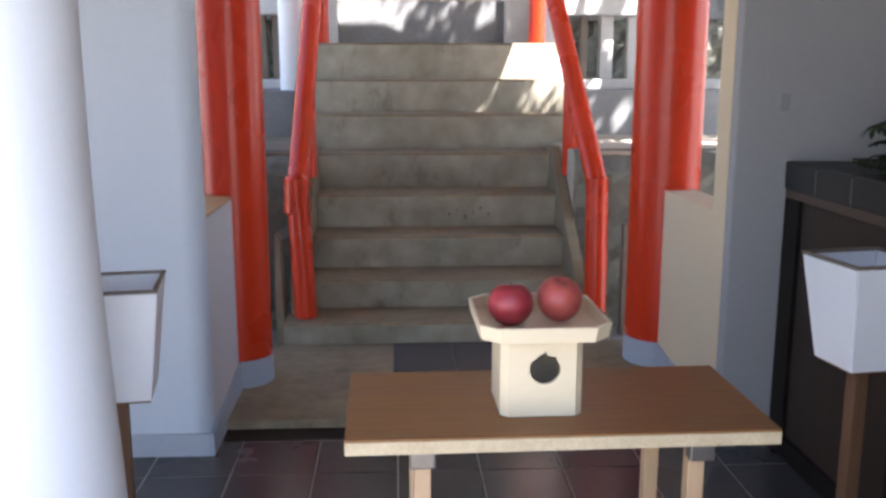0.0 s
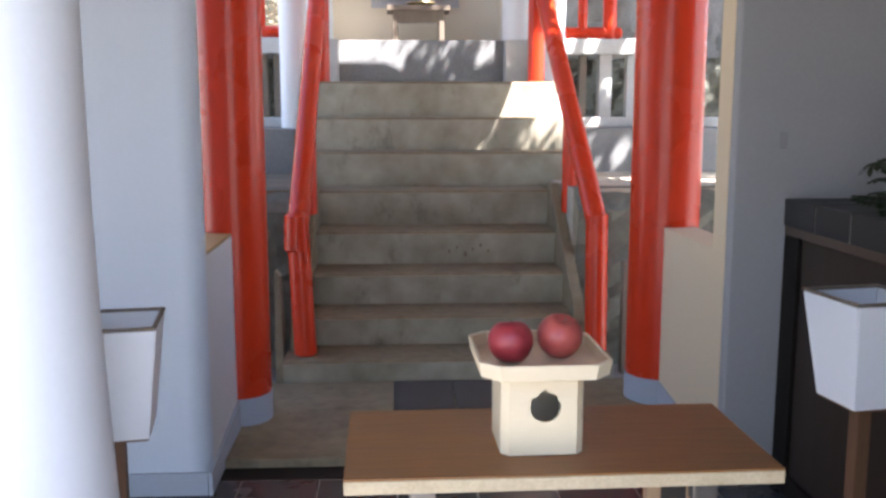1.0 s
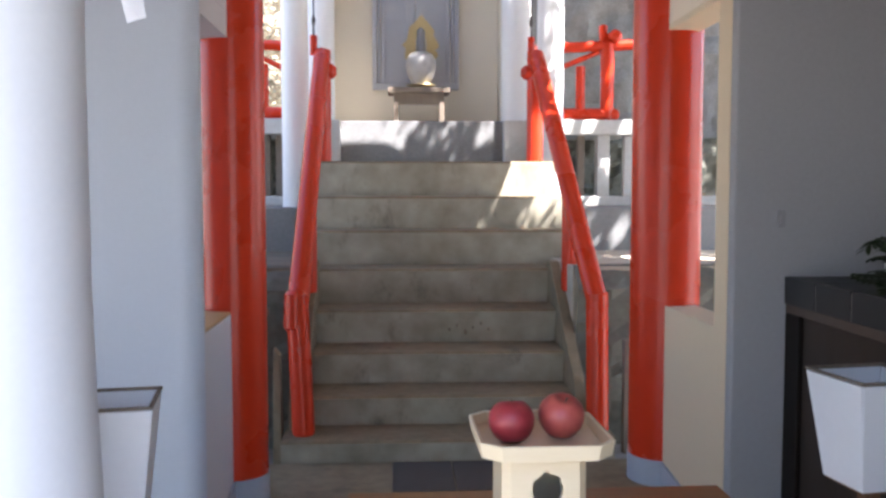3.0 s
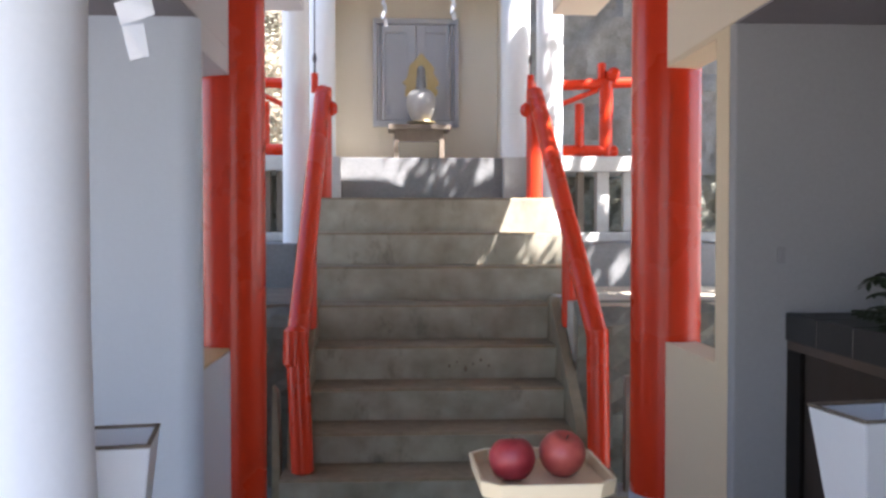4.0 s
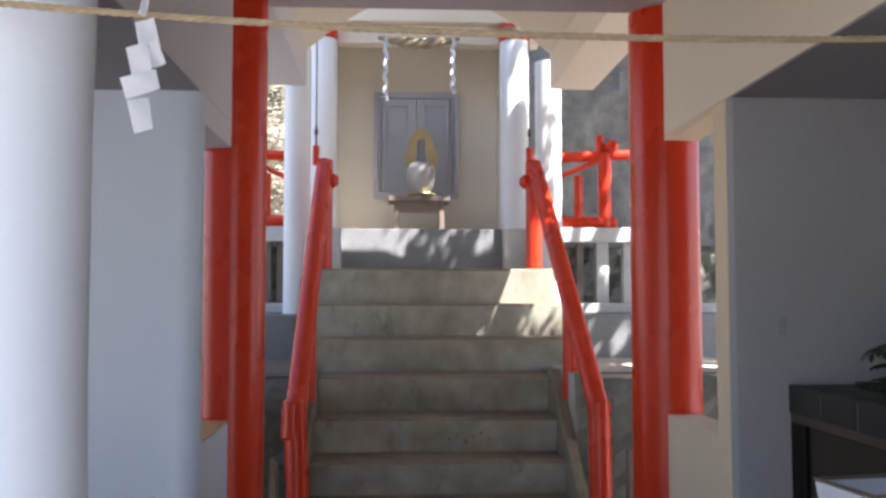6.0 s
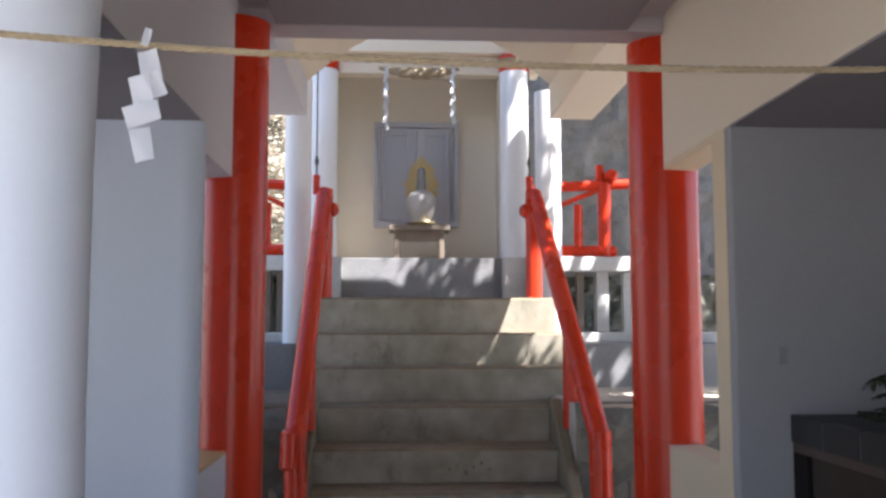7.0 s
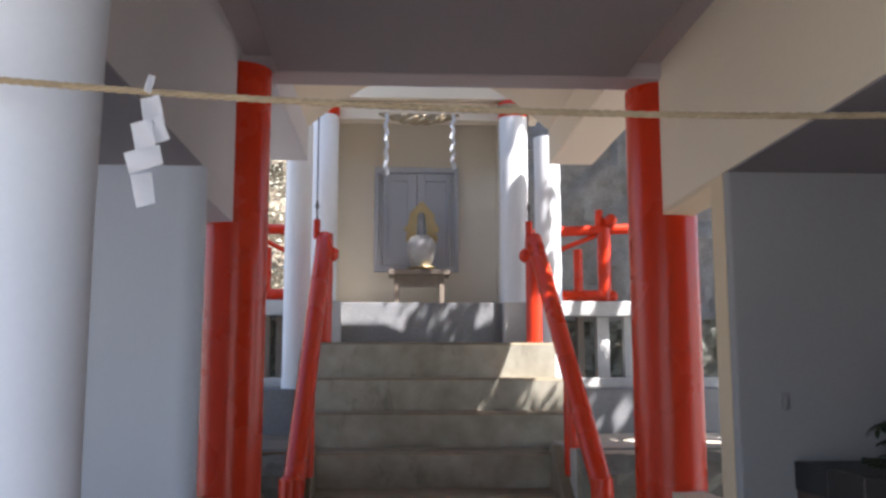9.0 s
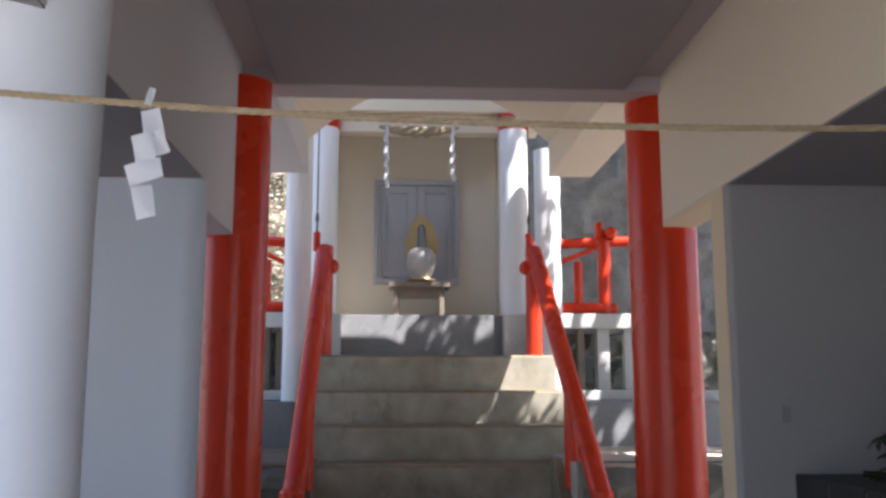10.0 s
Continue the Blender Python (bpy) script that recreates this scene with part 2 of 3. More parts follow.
structure("wall_right_front", box(XR, 2.4, YW, YW + 0.05, -0.055, BT, 0.012, None, 4), SHADEWALL, "smooth plaster wall beside the tiled counter, coloured dark for the bay's shade", "wall", smooth=True)


def passage_wall(name, x0, x1, ysill, yend, head, lab, mat):
    """A side wall of the passage, one solid with a window opening that runs to the red pillar."""
    y0 = YW + (0.08 if x0 < 0 else 0.05)
    outline = [(y0, -0.055), (yend, -0.055), (yend, 0.725), (ysill, 0.725), (ysill, head), (yend, head), (yend, BT), (y0, BT)]
    structure(name, prism(outline, x0, x1, "x", 0.001), mat, lab, "wall")


passage_wall("wall_left_passage", XL - 0.13, XL, 2.83, 3.34, 1.72, "off-white plaster passage wall with an open window", OFFWHITE)
passage_wall("wall_right_passage", XR, XR + 0.13, 2.90, 3.50, 1.79, "cream plaster passage wall with a low window opening", CREAM)
# thin sheet added over the plaster sill to carry that warm light
structure("sill_left", box(XL - 0.128, XL - 0.002, 2.832, 3.335, 0.7255, 0.735, 0.003), SILLWARM, "thin honey-coloured sheet on the passage sill for its warm reflected light", "sill")
structure("beam_left", box(XL - 0.13, XL, 0.2, 3.34, BT + 0.0005, 2.62, 0.002), OFFWHITE, "off-white plastered beam over the side opening", "beam")
structure("beam_right", box(XR, XR + 0.13, 0.2, 3.50, BT + 0.0005, 2.62, 0.002), PLASTER, "cream plastered beam over the side opening", "beam")
structure("ceiling_left", box(-2.4, XL - 0.002, 0.2, YW - 0.001, BT - 0.006, BT, 0), CEILING, "grey boarded ceiling of the side bay", "ceiling")
structure("ceiling_right", box(XR + 0.002, 2.4, 0.2, YW - 0.001, BT - 0.006, BT, 0), CEILING, "grey boarded ceiling of the side bay", "ceiling")
structure("ceiling", box(-0.47, 0.904, 0.2, 3.398, 2.337, 2.399, 0.004), CEILING, "dark grey painted ceiling panel of the passage", "ceiling")
structure("ceiling_border", box(XL, XR, 0.2, 3.40, 2.40, 2.62, 0), MAUVE, "dull mauve plaster border round the ceiling panel", "ceiling")
structure("lintel", box(XL - 0.13, XR + 0.13, 3.402, 3.56, 2.335, 2.62, 0.008), MAUVE, "dull mauve plastered lintel over the stair opening", "lintel")
# front edge reaches out of view to -0.5, chosen to limit daylight inside
structure("roof", box(-2.6, 2.6, -0.5, 3.56, 2.622, 2.75, 0.02), CONCRETE, "flat concrete roof slab of the pavilion, its unseen front overhang set for shade", "roof")
# never in view: eave placed to cut the sun patch on the upper risers
structure("upper_roof", prism([(0.6, 2.752), (3.3, 2.752), (3.3, 3.2), (3.9, 3.3), (3.9, 3.4), (2.0, 4.1), (0.3, 3.4), (0.3, 3.3), (0.6, 3.2)], -1.9, 2.25, "x", 0.01), CONCRETE, "unseen pitched roof added so its deep eave shades the lower steps", "roof")
# both side walls lie out of view and are added to stop light from the sides
structure("wall_left_side", box(-2.55, -2.402, 0.2, YW, -0.055, 2.62, 0), WHITE, "unseen plain white side wall added to close the pavilion to side light", "wall")
structure("wall_right_side", box(2.402, 2.55, 0.2, YW, -0.055, 2.62, 0), WHITE, "unseen plain white side wall added to close the pavilion to side light", "wall")
# out of view: added to keep high sky light off the upper walls and ceiling
structure("front_beam", box(-2.55, 2.55, 0.05, 0.198, 2.10, 2.62, 0.01), WHITE, "unseen plain white beam added along the front to block high sky", "beam")
# out of view: narrows the front opening so the right bay stays dim
structure("wall_right_outer", box(0.52, 2.55, 0.05, 0.198, -0.055, 2.098, 0), WHITE, "unseen plain white wall added to keep daylight out of the side bay", "wall")
structure("baseboard_left", box(-2.4, XL - 0.001, YW - 0.012, YW - 0.001, -0.036, 0.045, 0.003), GREYPAINT, "blue-grey painted skirting on the white wall", "baseboard")
structure("baseboard_left_passage", prism([(YW - 0.012, -0.036), (3.26, -0.036), (3.26, 0.105), (YW - 0.012, 0.045)], XL + 0.001, XL + 0.012), GREYPAINT, "blue-grey painted skirting rising along the passage", "baseboard")
structure("baseboard_right_passage", prism([(YW - 0.012, -0.036), (3.42, -0.036), (3.42, 0.105), (YW - 0.012, 0.045)], XR - 0.012, XR - 0.001), GREYPAINT, "blue-grey painted skirting rising along the passage", "baseboard")


def red_pillar(at, r):
    t = thing("pillar", "round vermilion pillar with a blue-grey painted foot", "pillar", (*at, 0), group="passage pillars")
    part("shaft", lathe([(0, 0.105), (r, 0.105), (r, 2.334), (0, 2.334)], 48), RED, t, smooth=True)
    part("foot", lathe([(0, 0.0), (r + 0.003, 0.0), (r + 0.003, 0.105), (0, 0.105)], 48), GREYPAINT, t, "blue-grey painted foot", smooth=True)


red_pillar((-0.608, 3.395), 0.119)
red_pillar((1.088, 3.57), 0.138)

wp = thing("front_pillar", "thick round white plastered pillar behind the rope", "pillar", (-0.745, 1.62, -0.037))
part("shaft", lathe([(0, 0), (0.236, 0), (0.226, 0.2), (0.217, 0.38), (0.207, 0.6), (0.198, 0.82), (0.193, 1.05), (0.192, 1.5), (0.197, 1.8), (0.203, 2.0), (0.203, 2.655), (0, 2.655)], 64), COOLWHITE, wp, smooth=True)

# ---- stair ----
NOSE = [0.093, 0.237, 0.398, 0.572, 0.761, 0.955, 1.142, 1.354]
G, D0 = 0.23, 3.83
stair = thing("stair", "weathered grey concrete stair of eight steps with stained risers", "stair", (0, D0, 0), kind="structure")
for i, z in enumerate(NOSE):
    xa, xb = (-0.50, 0.96) if i == 0 else ((-0.405, 0.815) if i < 5 else (-0.49, 0.97))
    last = 5.2 - D0 if i < 7 else 6.2 - D0
    lean = 0.045 if 0 < i < 6 else 0.01
    z0 = -0.05 if i == 0 else NOSE[i - 1] - 0.06
    y0 = i * G
    yb = (i + 1) * G + 0.12 if i < 7 else last
    part("step", prism([(y0 + lean, z0), (y0, z - 0.012), (y0 + 0.012, z), (yb, z + (0.006 if i < 7 else 0)), (yb, z0)], xa, xb), CONCRETE, stair)
    step = stair.children[-1].data
    step.materials.append(TREAD)
    for f in step.polygons:
        f.material_index = 1 if f.normal.z > 0.6 else 0
for x, z, w in ((0.27, 0.47, 0.006), (0.31, 0.49, 0.005), (0.352, 0.455, 0.009), (0.39, 0.48, 0.005), (0.43, 0.50, 0.006), (0.47, 0.47, 0.005)):
    part("pit", prism([(x + w * math.cos(a), z + 1.7 * w * math.sin(a)) for a in np.linspace(0, 5.5, 8)], 3 * G + 0.004, 3 * G + 0.022, "y"), SOIL, stair, "dark chipped pit in the riser")
for xa, xb in ((-0.485, -0.407), (0.817, 0.868)):
    part("kerb", prism([(0.17, 0.06), (0.17, 0.22), (0.24, 0.32), (0.90, 0.80), (0.97, 0.80), (1.1, 0.70), (1.1, 0.06)], xa, xb, bevel=0.006), TREAD, stair, "smooth sloping concrete kerb")
structure("landing", box(-0.52, 0.975, 5.50, 6.2, 0.7, 1.335, 0.004), CONCRETE, "concrete landing under the shrine", "landing")


def handrail(x_low, x_mid, x_top, inward, r, rod, lab):
    t = thing("handrail", lab, "handrail", (0, 0, 0), group="stair handrails")
    a, b = Vector((x_low, 4.0, 0.70)), Vector((x_top, 5.50, 2.0))
    part("post", round_bar((x_low + 0.012 * (1 + inward), 3.945, 0.092), (x_low - 0.003 * (1 + inward), 3.985, 0.72), r), RED, t, smooth=True)
    if inward > 0:
        part("elbow", round_bar((x_low - 0.012 * inward, 3.975, 0.55), (x_low - 0.008 * inward, 3.985, 0.735), r * 1.07, end=0.35), RED, t, "welded elbow sleeve under the rail", smooth=True)
    part("post", round_bar((x_mid, 4.56, 0.66), (x_mid, 4.56, 1.20), r * 0.8), RED, t, smooth=True)
    part("post", round_bar((x_top, 5.53, 1.35), (x_top, 5.53, 2.03), r), RED, t, smooth=True)
    part("rail", round_bar(a - Vector((0, 0.02, 0.02)), b, r * 0.98), RED, t, smooth=True)
    part("cross_bar", round_bar((x_top, 5.53, 1.90), (x_top + inward * 0.085, 5.53, 1.90), r * 0.9, end=0.5), RED, t, smooth=True)
    part("peg", round_bar((rod, 5.497, 1.99), (rod, 5.497, 2.11), 0.022, 14), RED, t, smooth=True)
    part("finial", lathe([(0, 0), (0.007, 0), (0.006, 0.06), (0.012, 0.075), (0.013, 0.095), (0.006, 0.11), (0.009, 0.118), (0, 0.13)], 16, None, Matrix.Translation((rod, 5.497, 2.11))), OLDSTEEL, t, "small dark turned finial", smooth=True)
    # added dark bar that draws the shade line between the two white pillars
    part("rod", round_bar((rod, 5.497, 2.24), (rod, 5.497, 2.80), 0.0045, 10), OLDSTEEL, t, "thin dark bar standing in for the shade line between the pillars", smooth=True)


handrail(-0.435, -0.44, -0.442, 1, 0.050, -0.492, "red painted pipe handrail with three posts")
handrail(0.905, 0.89, 0.856, -1, 0.050, 0.826, "red painted pipe handrail with sunlit upper post")

# ---- terraces beside the stair ----
def terrace(side):
    """Ground level, stone plinth, pale base slab, veranda slab and supports on one side of the stair."""
    lo, hi = (1.108, 3.4) if side > 0 else (-3.2, -0.62)
    word = "sunlit" if side > 0 else "shaded"
    near, off = (0.872, 3.4) if side > 0 else (-3.2, -0.487)
    # earth colour carries the light: pale on the sunny side, dark soil on the shaded
    structure("terrace", prism([(near, 4.37), (off, 4.37), (off, 7.4), (near, 7.4)], 0.4, 0.80, "z"), SUNSAND if side > 0 else SOIL, word + " bare earth terrace beside the stair", "terrace")
    structure("retaining_wall", rough_sheet(30, 16, lambda u, v: ((near + (off - near) * u, 4.25 + 0.02 * math.sin(9 * u) + 0.14 * max(0, v - 0.88) / 0.12, -0.06 + 0.87 * v), (0, -1, 0)), 0.04, 5), MOSSY, "rough dark weathered retaining wall", "wall")
    structure("stone_plinth", box(lo + 0.02, hi, 5.60, 6.9, 0.78, 1.075, 0.012), STONE, "grey stone plinth under the veranda supports", "plinth")
    structure("base_slab", box(lo + 0.02, hi, 5.98, 6.9, 1.077, 1.14, 0.01), PALE, "pale stone base slab with sun on its edge", "slab")
    # dark sheet added behind the supports to give the hollow its shade
    structure("bank", rough_sheet(44, 12, lambda u, v: ((lo + 0.02 + (hi - lo - 0.02) * u, 6.72 + 0.05 * math.sin(7 * u) + 0.1 * v, 1.12 + 0.46 * v), (0, -1, 0)), 0.09, 4.5), MOSSY, "dark rough sheet standing for the shaded rocky hollow under the veranda", "bank")
    structure("veranda", box(0.96 if side > 0 else -2.6, 1.69 if side > 0 else -0.66, 6.2, 6.9, 1.565, 1.67, 0.01), PALE, "pale stone veranda slab of the shrine", "veranda")


terrace(1)
terrace(-1)


def support(x, y, r):
    t = thing("support_post", "weathered square post under the veranda slab", "post", (x, y, 1.14), group="veranda supports")
    part("shaft", box(-r, r, -r, r, 0, 0.425, 0.006), PALE if x in (1.46, 1.64) else OLDWOOD, t)


for x, r in ((1.305, 0.026), (1.46, 0.045), (1.64, 0.03), (-0.80, 0.03), (-0.90, 0.03), (-1.05, 0.045)):
    support(x, 6.32, r)


def veranda_rail(x_post, x_end, mirror):
    """A red round-timber balustrade on the veranda: corner post, rails, brace and baluster."""
    t = thing("balustrade", "red round-timber balustrade with a corner post", "balustrade", (x_post, 6.32, 1.67), group="veranda balustrades")
    s = mirror
    w = abs(x_post - x_end)
    part("post", round_bar((0, 0, 0), (0, 0, 0.55), 0.048, end=0.3), RED, t, smooth=True)
    part("post_cap", round_bar((-0.03 * s, 0, 0.55), (-0.03 * s, 0, 0.67), 0.03, end=0.3), RED, t, smooth=True)
    part("top_rail", round_bar((-w * s, 0, 0.50), (0.22 * s, 0, 0.535), 0.036, end=0.4), RED, t, smooth=True)
    part("cross_rail", round_bar((0.04 * s, -0.09, 0.585), (0.04 * s, 0.55, 0.585), 0.045, end=0.5), RED, t, smooth=True)
    part("bottom_rail", round_bar((-w * s, 0, 0.045), (0.085 * s, 0, 0.045), 0.043, end=0.4), RED, t, smooth=True)
    part("brace", round_bar((-w * s, 0, 0.30), (-0.06 * s, 0, 0.48), 0.018), RED, t, smooth=True)
    part("baluster", round_bar((-0.19 * s, 0, 0.06), (-0.19 * s, 0, 0.38), 0.033), RED, t, smooth=True)


veranda_rail(1.49, 0.98, 1)
veranda_rail(-1.10, -0.66, -1)


dp = thing("edge_stone", "pale weathered edge stone beside the stair", "edging stone", (-0.535, 4.02, -0.06))
part("stone", prism([(-0.020, 0), (0.022, 0), (0.018, 0.30), (0.012, 0.50), (-0.014, 0.53), (-0.018, 0.25)], -0.03, 0.05, "y", 0.006), SLABC, dp)
pl = thing("plank", "weathered plank lying along the retaining wall", "plank", (-0.95, 4.12, 0.60))
part("board", box(-0.5, 0.36, -0.06, 0.06, 0, 0.035, 0.004), OLDWOOD, pl)
part("bearer", box(0.22, 0.28, -0.05, 0.05, -0.66, -0.001, 0.004), OLDWOOD, pl)
part("bearer", box(-0.46, -0.40, -0.05, 0.05, -0.66, -0.001, 0.004), OLDWOOD, pl)
stake = thing("stake", "dark weathered timber stake against the wall", "stake", (1.085, 4.12, -0.06))
part("shaft", box(-0.022, 0.022, -0.022, 0.022, 0, 0.54, 0.005), OLDWOOD, stake)

# ---- stair canopy ----
structure("canopy_beam_right", box(0.96, 1.235, 3.562, 5.51, 2.48, 2.70, 0.006), PLASTER, "cream plastered side beam of the stair canopy", "beam")
structure("canopy_beam_left", box(-0.83, -0.556, 3.562, 5.51, 2.485, 2.70, 0.006), OFFWHITE, "off-white plastered side beam of the stair canopy", "beam")
structure("canopy_roof", prism([(-0.83, 2.702), (-0.557, 2.702), (-0.36, 2.87), (-0.18, 2.975), (0.59, 2.975), (0.75, 2.88), (0.961, 2.702), (1.235, 2.702), (1.28, 2.78), (0.70, 3.04), (-0.30, 3.04), (-0.87, 2.78)], 3.562, 5.51, "y", 0.006), PLASTER, "cream plastered canopy roof with chamfered corners", "roof")


def canopy_pillar(x, y, w, foot, lab):
    t = thing("canopy_pillar", lab, "pillar", (x, y, foot), group="canopy pillars")
    part("shaft", lathe([(0, 0), (w, 0), (w, 2.78 - foot), (0, 2.78 - foot)], 40), WHITE, t, smooth=True)


structure("pillar_base", box(0.978, 1.125, 5.86, 6.12, 0.78, 0.924, 0.008), CONCRETE, "weathered concrete block under the canopy pillar", "plinth")
canopy_pillar(-0.632, 5.75, 0.085, 0.80, "round white plastered pillar carrying the stair canopy")
canopy_pillar(1.031, 6.0, 0.0887, 0.925, "round white pillar dappled with leaf shadow")

# ---- shrine ----
structure("shrine_floor", box(-0.66, 0.96, 6.2, 7.0, 1.38, 1.655, 0.006), STONE, "grey stone plinth of the shrine with dappled sun", "plinth")
structure("plinth_edge_left", box(-0.47, -0.376, 6.12, 6.197, 1.336, 1.655, 0.006), PALE, "pale stone end block of the plinth", "plinth")
structure("plinth_edge_right", box(0.737, 0.93, 6.12, 6.197, 1.336, 1.655, 0.006), PALE, "pale stone end block of the plinth", "plinth")
structure("shrine_wall_back", box(-0.66, 0.96, 6.9, 7.02, 1.657, 3.2, 0), NICHE, "cream plaster back wall of the shrine niche", "wall")
structure("shrine_wall_left", box(-0.58, -0.46, 6.25, 6.898, 1.657, 3.2, 0.004), NICHE, "cream plaster side wall of the shrine niche", "wall")
structure("shrine_wall_right", box(0.78, 0.90, 6.25, 6.898, 1.657, 3.2, 0.004), NICHE, "cream plaster side wall of the shrine niche", "wall")
structure("shrine_ceiling", box(-0.46, 0.78, 6.42, 6.898, 3.12, 3.2, 0), NICHE, "cream ceiling of the shrine niche", "ceiling")
structure("shrine_beam", box(-0.70, 1.02, 6.29, 6.42, 2.985, 3.12, 0.006), PLASTER, "cream painted beam across the shrine front", "beam")
structure("shrine_fascia", box(-0.72, 1.04, 6.22, 6.42, 3.122, 3.6, 0.006), PLASTER, "cream fascia above the shrine beam", "fascia")


def shrine_pillar(x):
    t = thing("shrine_pillar", "round white shrine pillar with a red painted head", "pillar", (x, 6.27, 1.657), group="shrine pillars")
    part("shaft", lathe([(0, 0), (0.105, 0), (0.105, 1.335), (0, 1.335)], 40), WHITE, t, smooth=True)
    part("head", lathe([(0, 1.335), (0.109, 1.335), (0.109, 1.45), (0, 1.45)], 40), RED, t, "red painted pillar head", smooth=True)


tie = thing("straw_tie", "straw rope tied round the shrine pillar head", "rope", (0.838, 6.27, 3.05))
for k in range(2):
    part("turn", tube([(0.121 * math.cos(a), 0.121 * math.sin(a), 0.014 * k + 0.006 * math.sin(2 * a)) for a in np.linspace(0, 2 * math.pi, 30)], 0.008, 7), ROPE, tie, smooth=True)
shrine_pillar(-0.523)
shrine_pillar(0.838)

sd = thing("shrine_door", "closed grey double door of the shrine with recessed panels", "door", (0.153, 6.9, 1.955))
for s in (-1, 1):
    for xa, xb, deep in ((0.292, 0.326, 0.05), (0.268, 0.286, 0.04)):
        part("jamb", box(min(s * xa, s * xb), max(s * xa, s * xb), -deep, -0.002, 0, 0.80, 0.003), DOORGREY, sd)
    leaf = part("leaf", box(min(s * 0.002, s * 0.262), max(s * 0.002, s * 0.262), -0.016, -0.002, 0.035, 0.762, 0.002), DOORGREY, sd)
    for xa, xb, za, zb in ((0.003, 0.070, 0.037, 0.760), (0.232, 0.260, 0.037, 0.760), (0.072, 0.230, 0.700, 0.760), (0.072, 0.230, 0.037, 0.085)):
        part("stile" if zb - za > 0.2 else "door_rail", box(min(s * xa, s * xb), max(s * xa, s * xb), -0.036, -0.0165, za, zb, 0.003), DOORGREY, leaf)
part("head", box(-0.326, 0.326, -0.055, -0.002, 0.764, 0.806, 0.003), DOORGREY, sd)
part("sill", box(-0.326, 0.326, -0.055, -0.002, -0.012, 0.033, 0.003), DOORGREY, sd)

at = thing("offering_table", "small weathered wooden offering table before the shrine door", "table", (0.168, 6.62, 1.657))
part("tabletop", prism([(-0.22, 0.262), (-0.225, 0.225), (0.225, 0.225), (0.22, 0.262)], -0.14, 0.14, "y", 0.004), OLDWOOD, at)
part("apron", box(-0.17, 0.17, -0.10, -0.08, 0.14, 0.224, 0.003), OLDWOOD, at)
for x in (-0.165, 0.165):
    for y in (-0.09, 0.09):
        part("leg", box(x - 0.018, x + 0.018, y - 0.018, y + 0.018, 0, 0.224, 0.003), OLDWOOD, at)

dish = thing("dish", "shallow brass-coloured dish under the white urn", "dish", (0.185, 6.60, 1.92))
part("bowl", lathe([(0, 0), (0.06, 0), (0.072, 0.012), (0.108, 0.022), (0.105, 0.027), (0.06, 0.018), (0, 0.018)], 36), GOLD, dish, smooth=True)
pot = thing("urn", "squat white glazed urn standing in a dish", "urn", (0.185, 6.60, 1.9385))
part("body", lathe([(0, 0), (0.062, 0), (0.068, 0.012), (0.066, 0.025), (0.090, 0.06), (0.106, 0.11), (0.109, 0.155), (0.100, 0.20), (0.078, 0.232), (0.052, 0.245), (0.045, 0.245), (0.045, 0.235), (0, 0.235)], 36), CERAMIC, pot, smooth=True)
part("stopper", lathe([(0, 0.236), (0.040, 0.236), (0.034, 0.27), (0.029, 0.33), (0.031, 0.375), (0.026, 0.405), (0.012, 0.42), (0, 0.423)], 20), STONE, pot, "tall grey stopper", smooth=True)

fl = thing("gilt_ornament", "gilded flame-shaped ornament with an open middle", "ornament", (0.19, 6.74, 1.92))
outer, inner = [], []
for k in range(48):
    a = 2 * math.pi * k / 48
    c, up = math.cos(a), math.sin(a)
    rag = 1 + 0.10 * math.sin(11 * a) + 0.06 * math.sin(19 * a + 1)
    wide = 0.125 * (1 - 0.30 * max(0, up) ** 2.4)
    outer.append((wide * c * rag, 0.32 + (0.225 * max(0, up) ** 1.3 - 0.16 * max(0, -up)) * (1 + 0.04 * math.sin(9 * a))))
    inner.append((0.040 * c * (1 - 0.35 * max(0, up)), 0.34 + 0.11 * up + 0.01 * math.sin(5 * a)))
bm = bmesh.new()
ring = [[bm.verts.new((x, y, z)) for x, z in line] for line in (outer, inner) for y in (-0.012, 0.012)]
for k in range(48):
    j = (k + 1) % 48
    for p, q in ((0, 1), (2, 0), (1, 3), (3, 2)):
        bm.faces.new((ring[p][k], ring[p][j], ring[q][j], ring[q][k]))
part("frame", bm, GOLD, fl)


# ---- ropes and folded paper ----
def twisted(points, r, strands, turns, name, mat, parent, taper=0.0):
    """A laid rope: strands winding round a line of points."""
    pts = [Vector(p) for p in points]
    n = len(pts)
    for s in range(strands):
        line = []
        for i, p in enumerate(pts):
            d = (pts[min(i + 1, n - 1)] - pts[max(i - 1, 0)]).normalized()
            side = d.cross(Vector((0, 0, 1))).normalized()
            up = side.cross(d)
            a = 2 * math.pi * (s / strands + turns * i / (n - 1))
            fat = 1 - taper * (2 * i / (n - 1) - 1) ** 2
            line.append(p + 0.52 * r * fat * (math.cos(a) * side + math.sin(a) * up))
        part(name, tube(line, [r * 0.56 * (1 - taper * (2 * i / (n - 1) - 1) ** 2) for i in range(n)], 8), mat, parent, smooth=True)


def sag(x):
    return 1.6185 + 0.0425 * ((x - 0.48) / 1.15) ** 2


rope = thing("rope", "twisted straw rope hung across the pavilion front", "rope")
twisted([(x, 1.40, sag(x * 1.5 / 1.40) * 1.40 / 1.5 + 1.17 * (1 - 1.40 / 1.5)) for x in np.linspace(-1.1, 2.4, 420)], 0.0058, 3, 62, "strand", ROPE, rope)


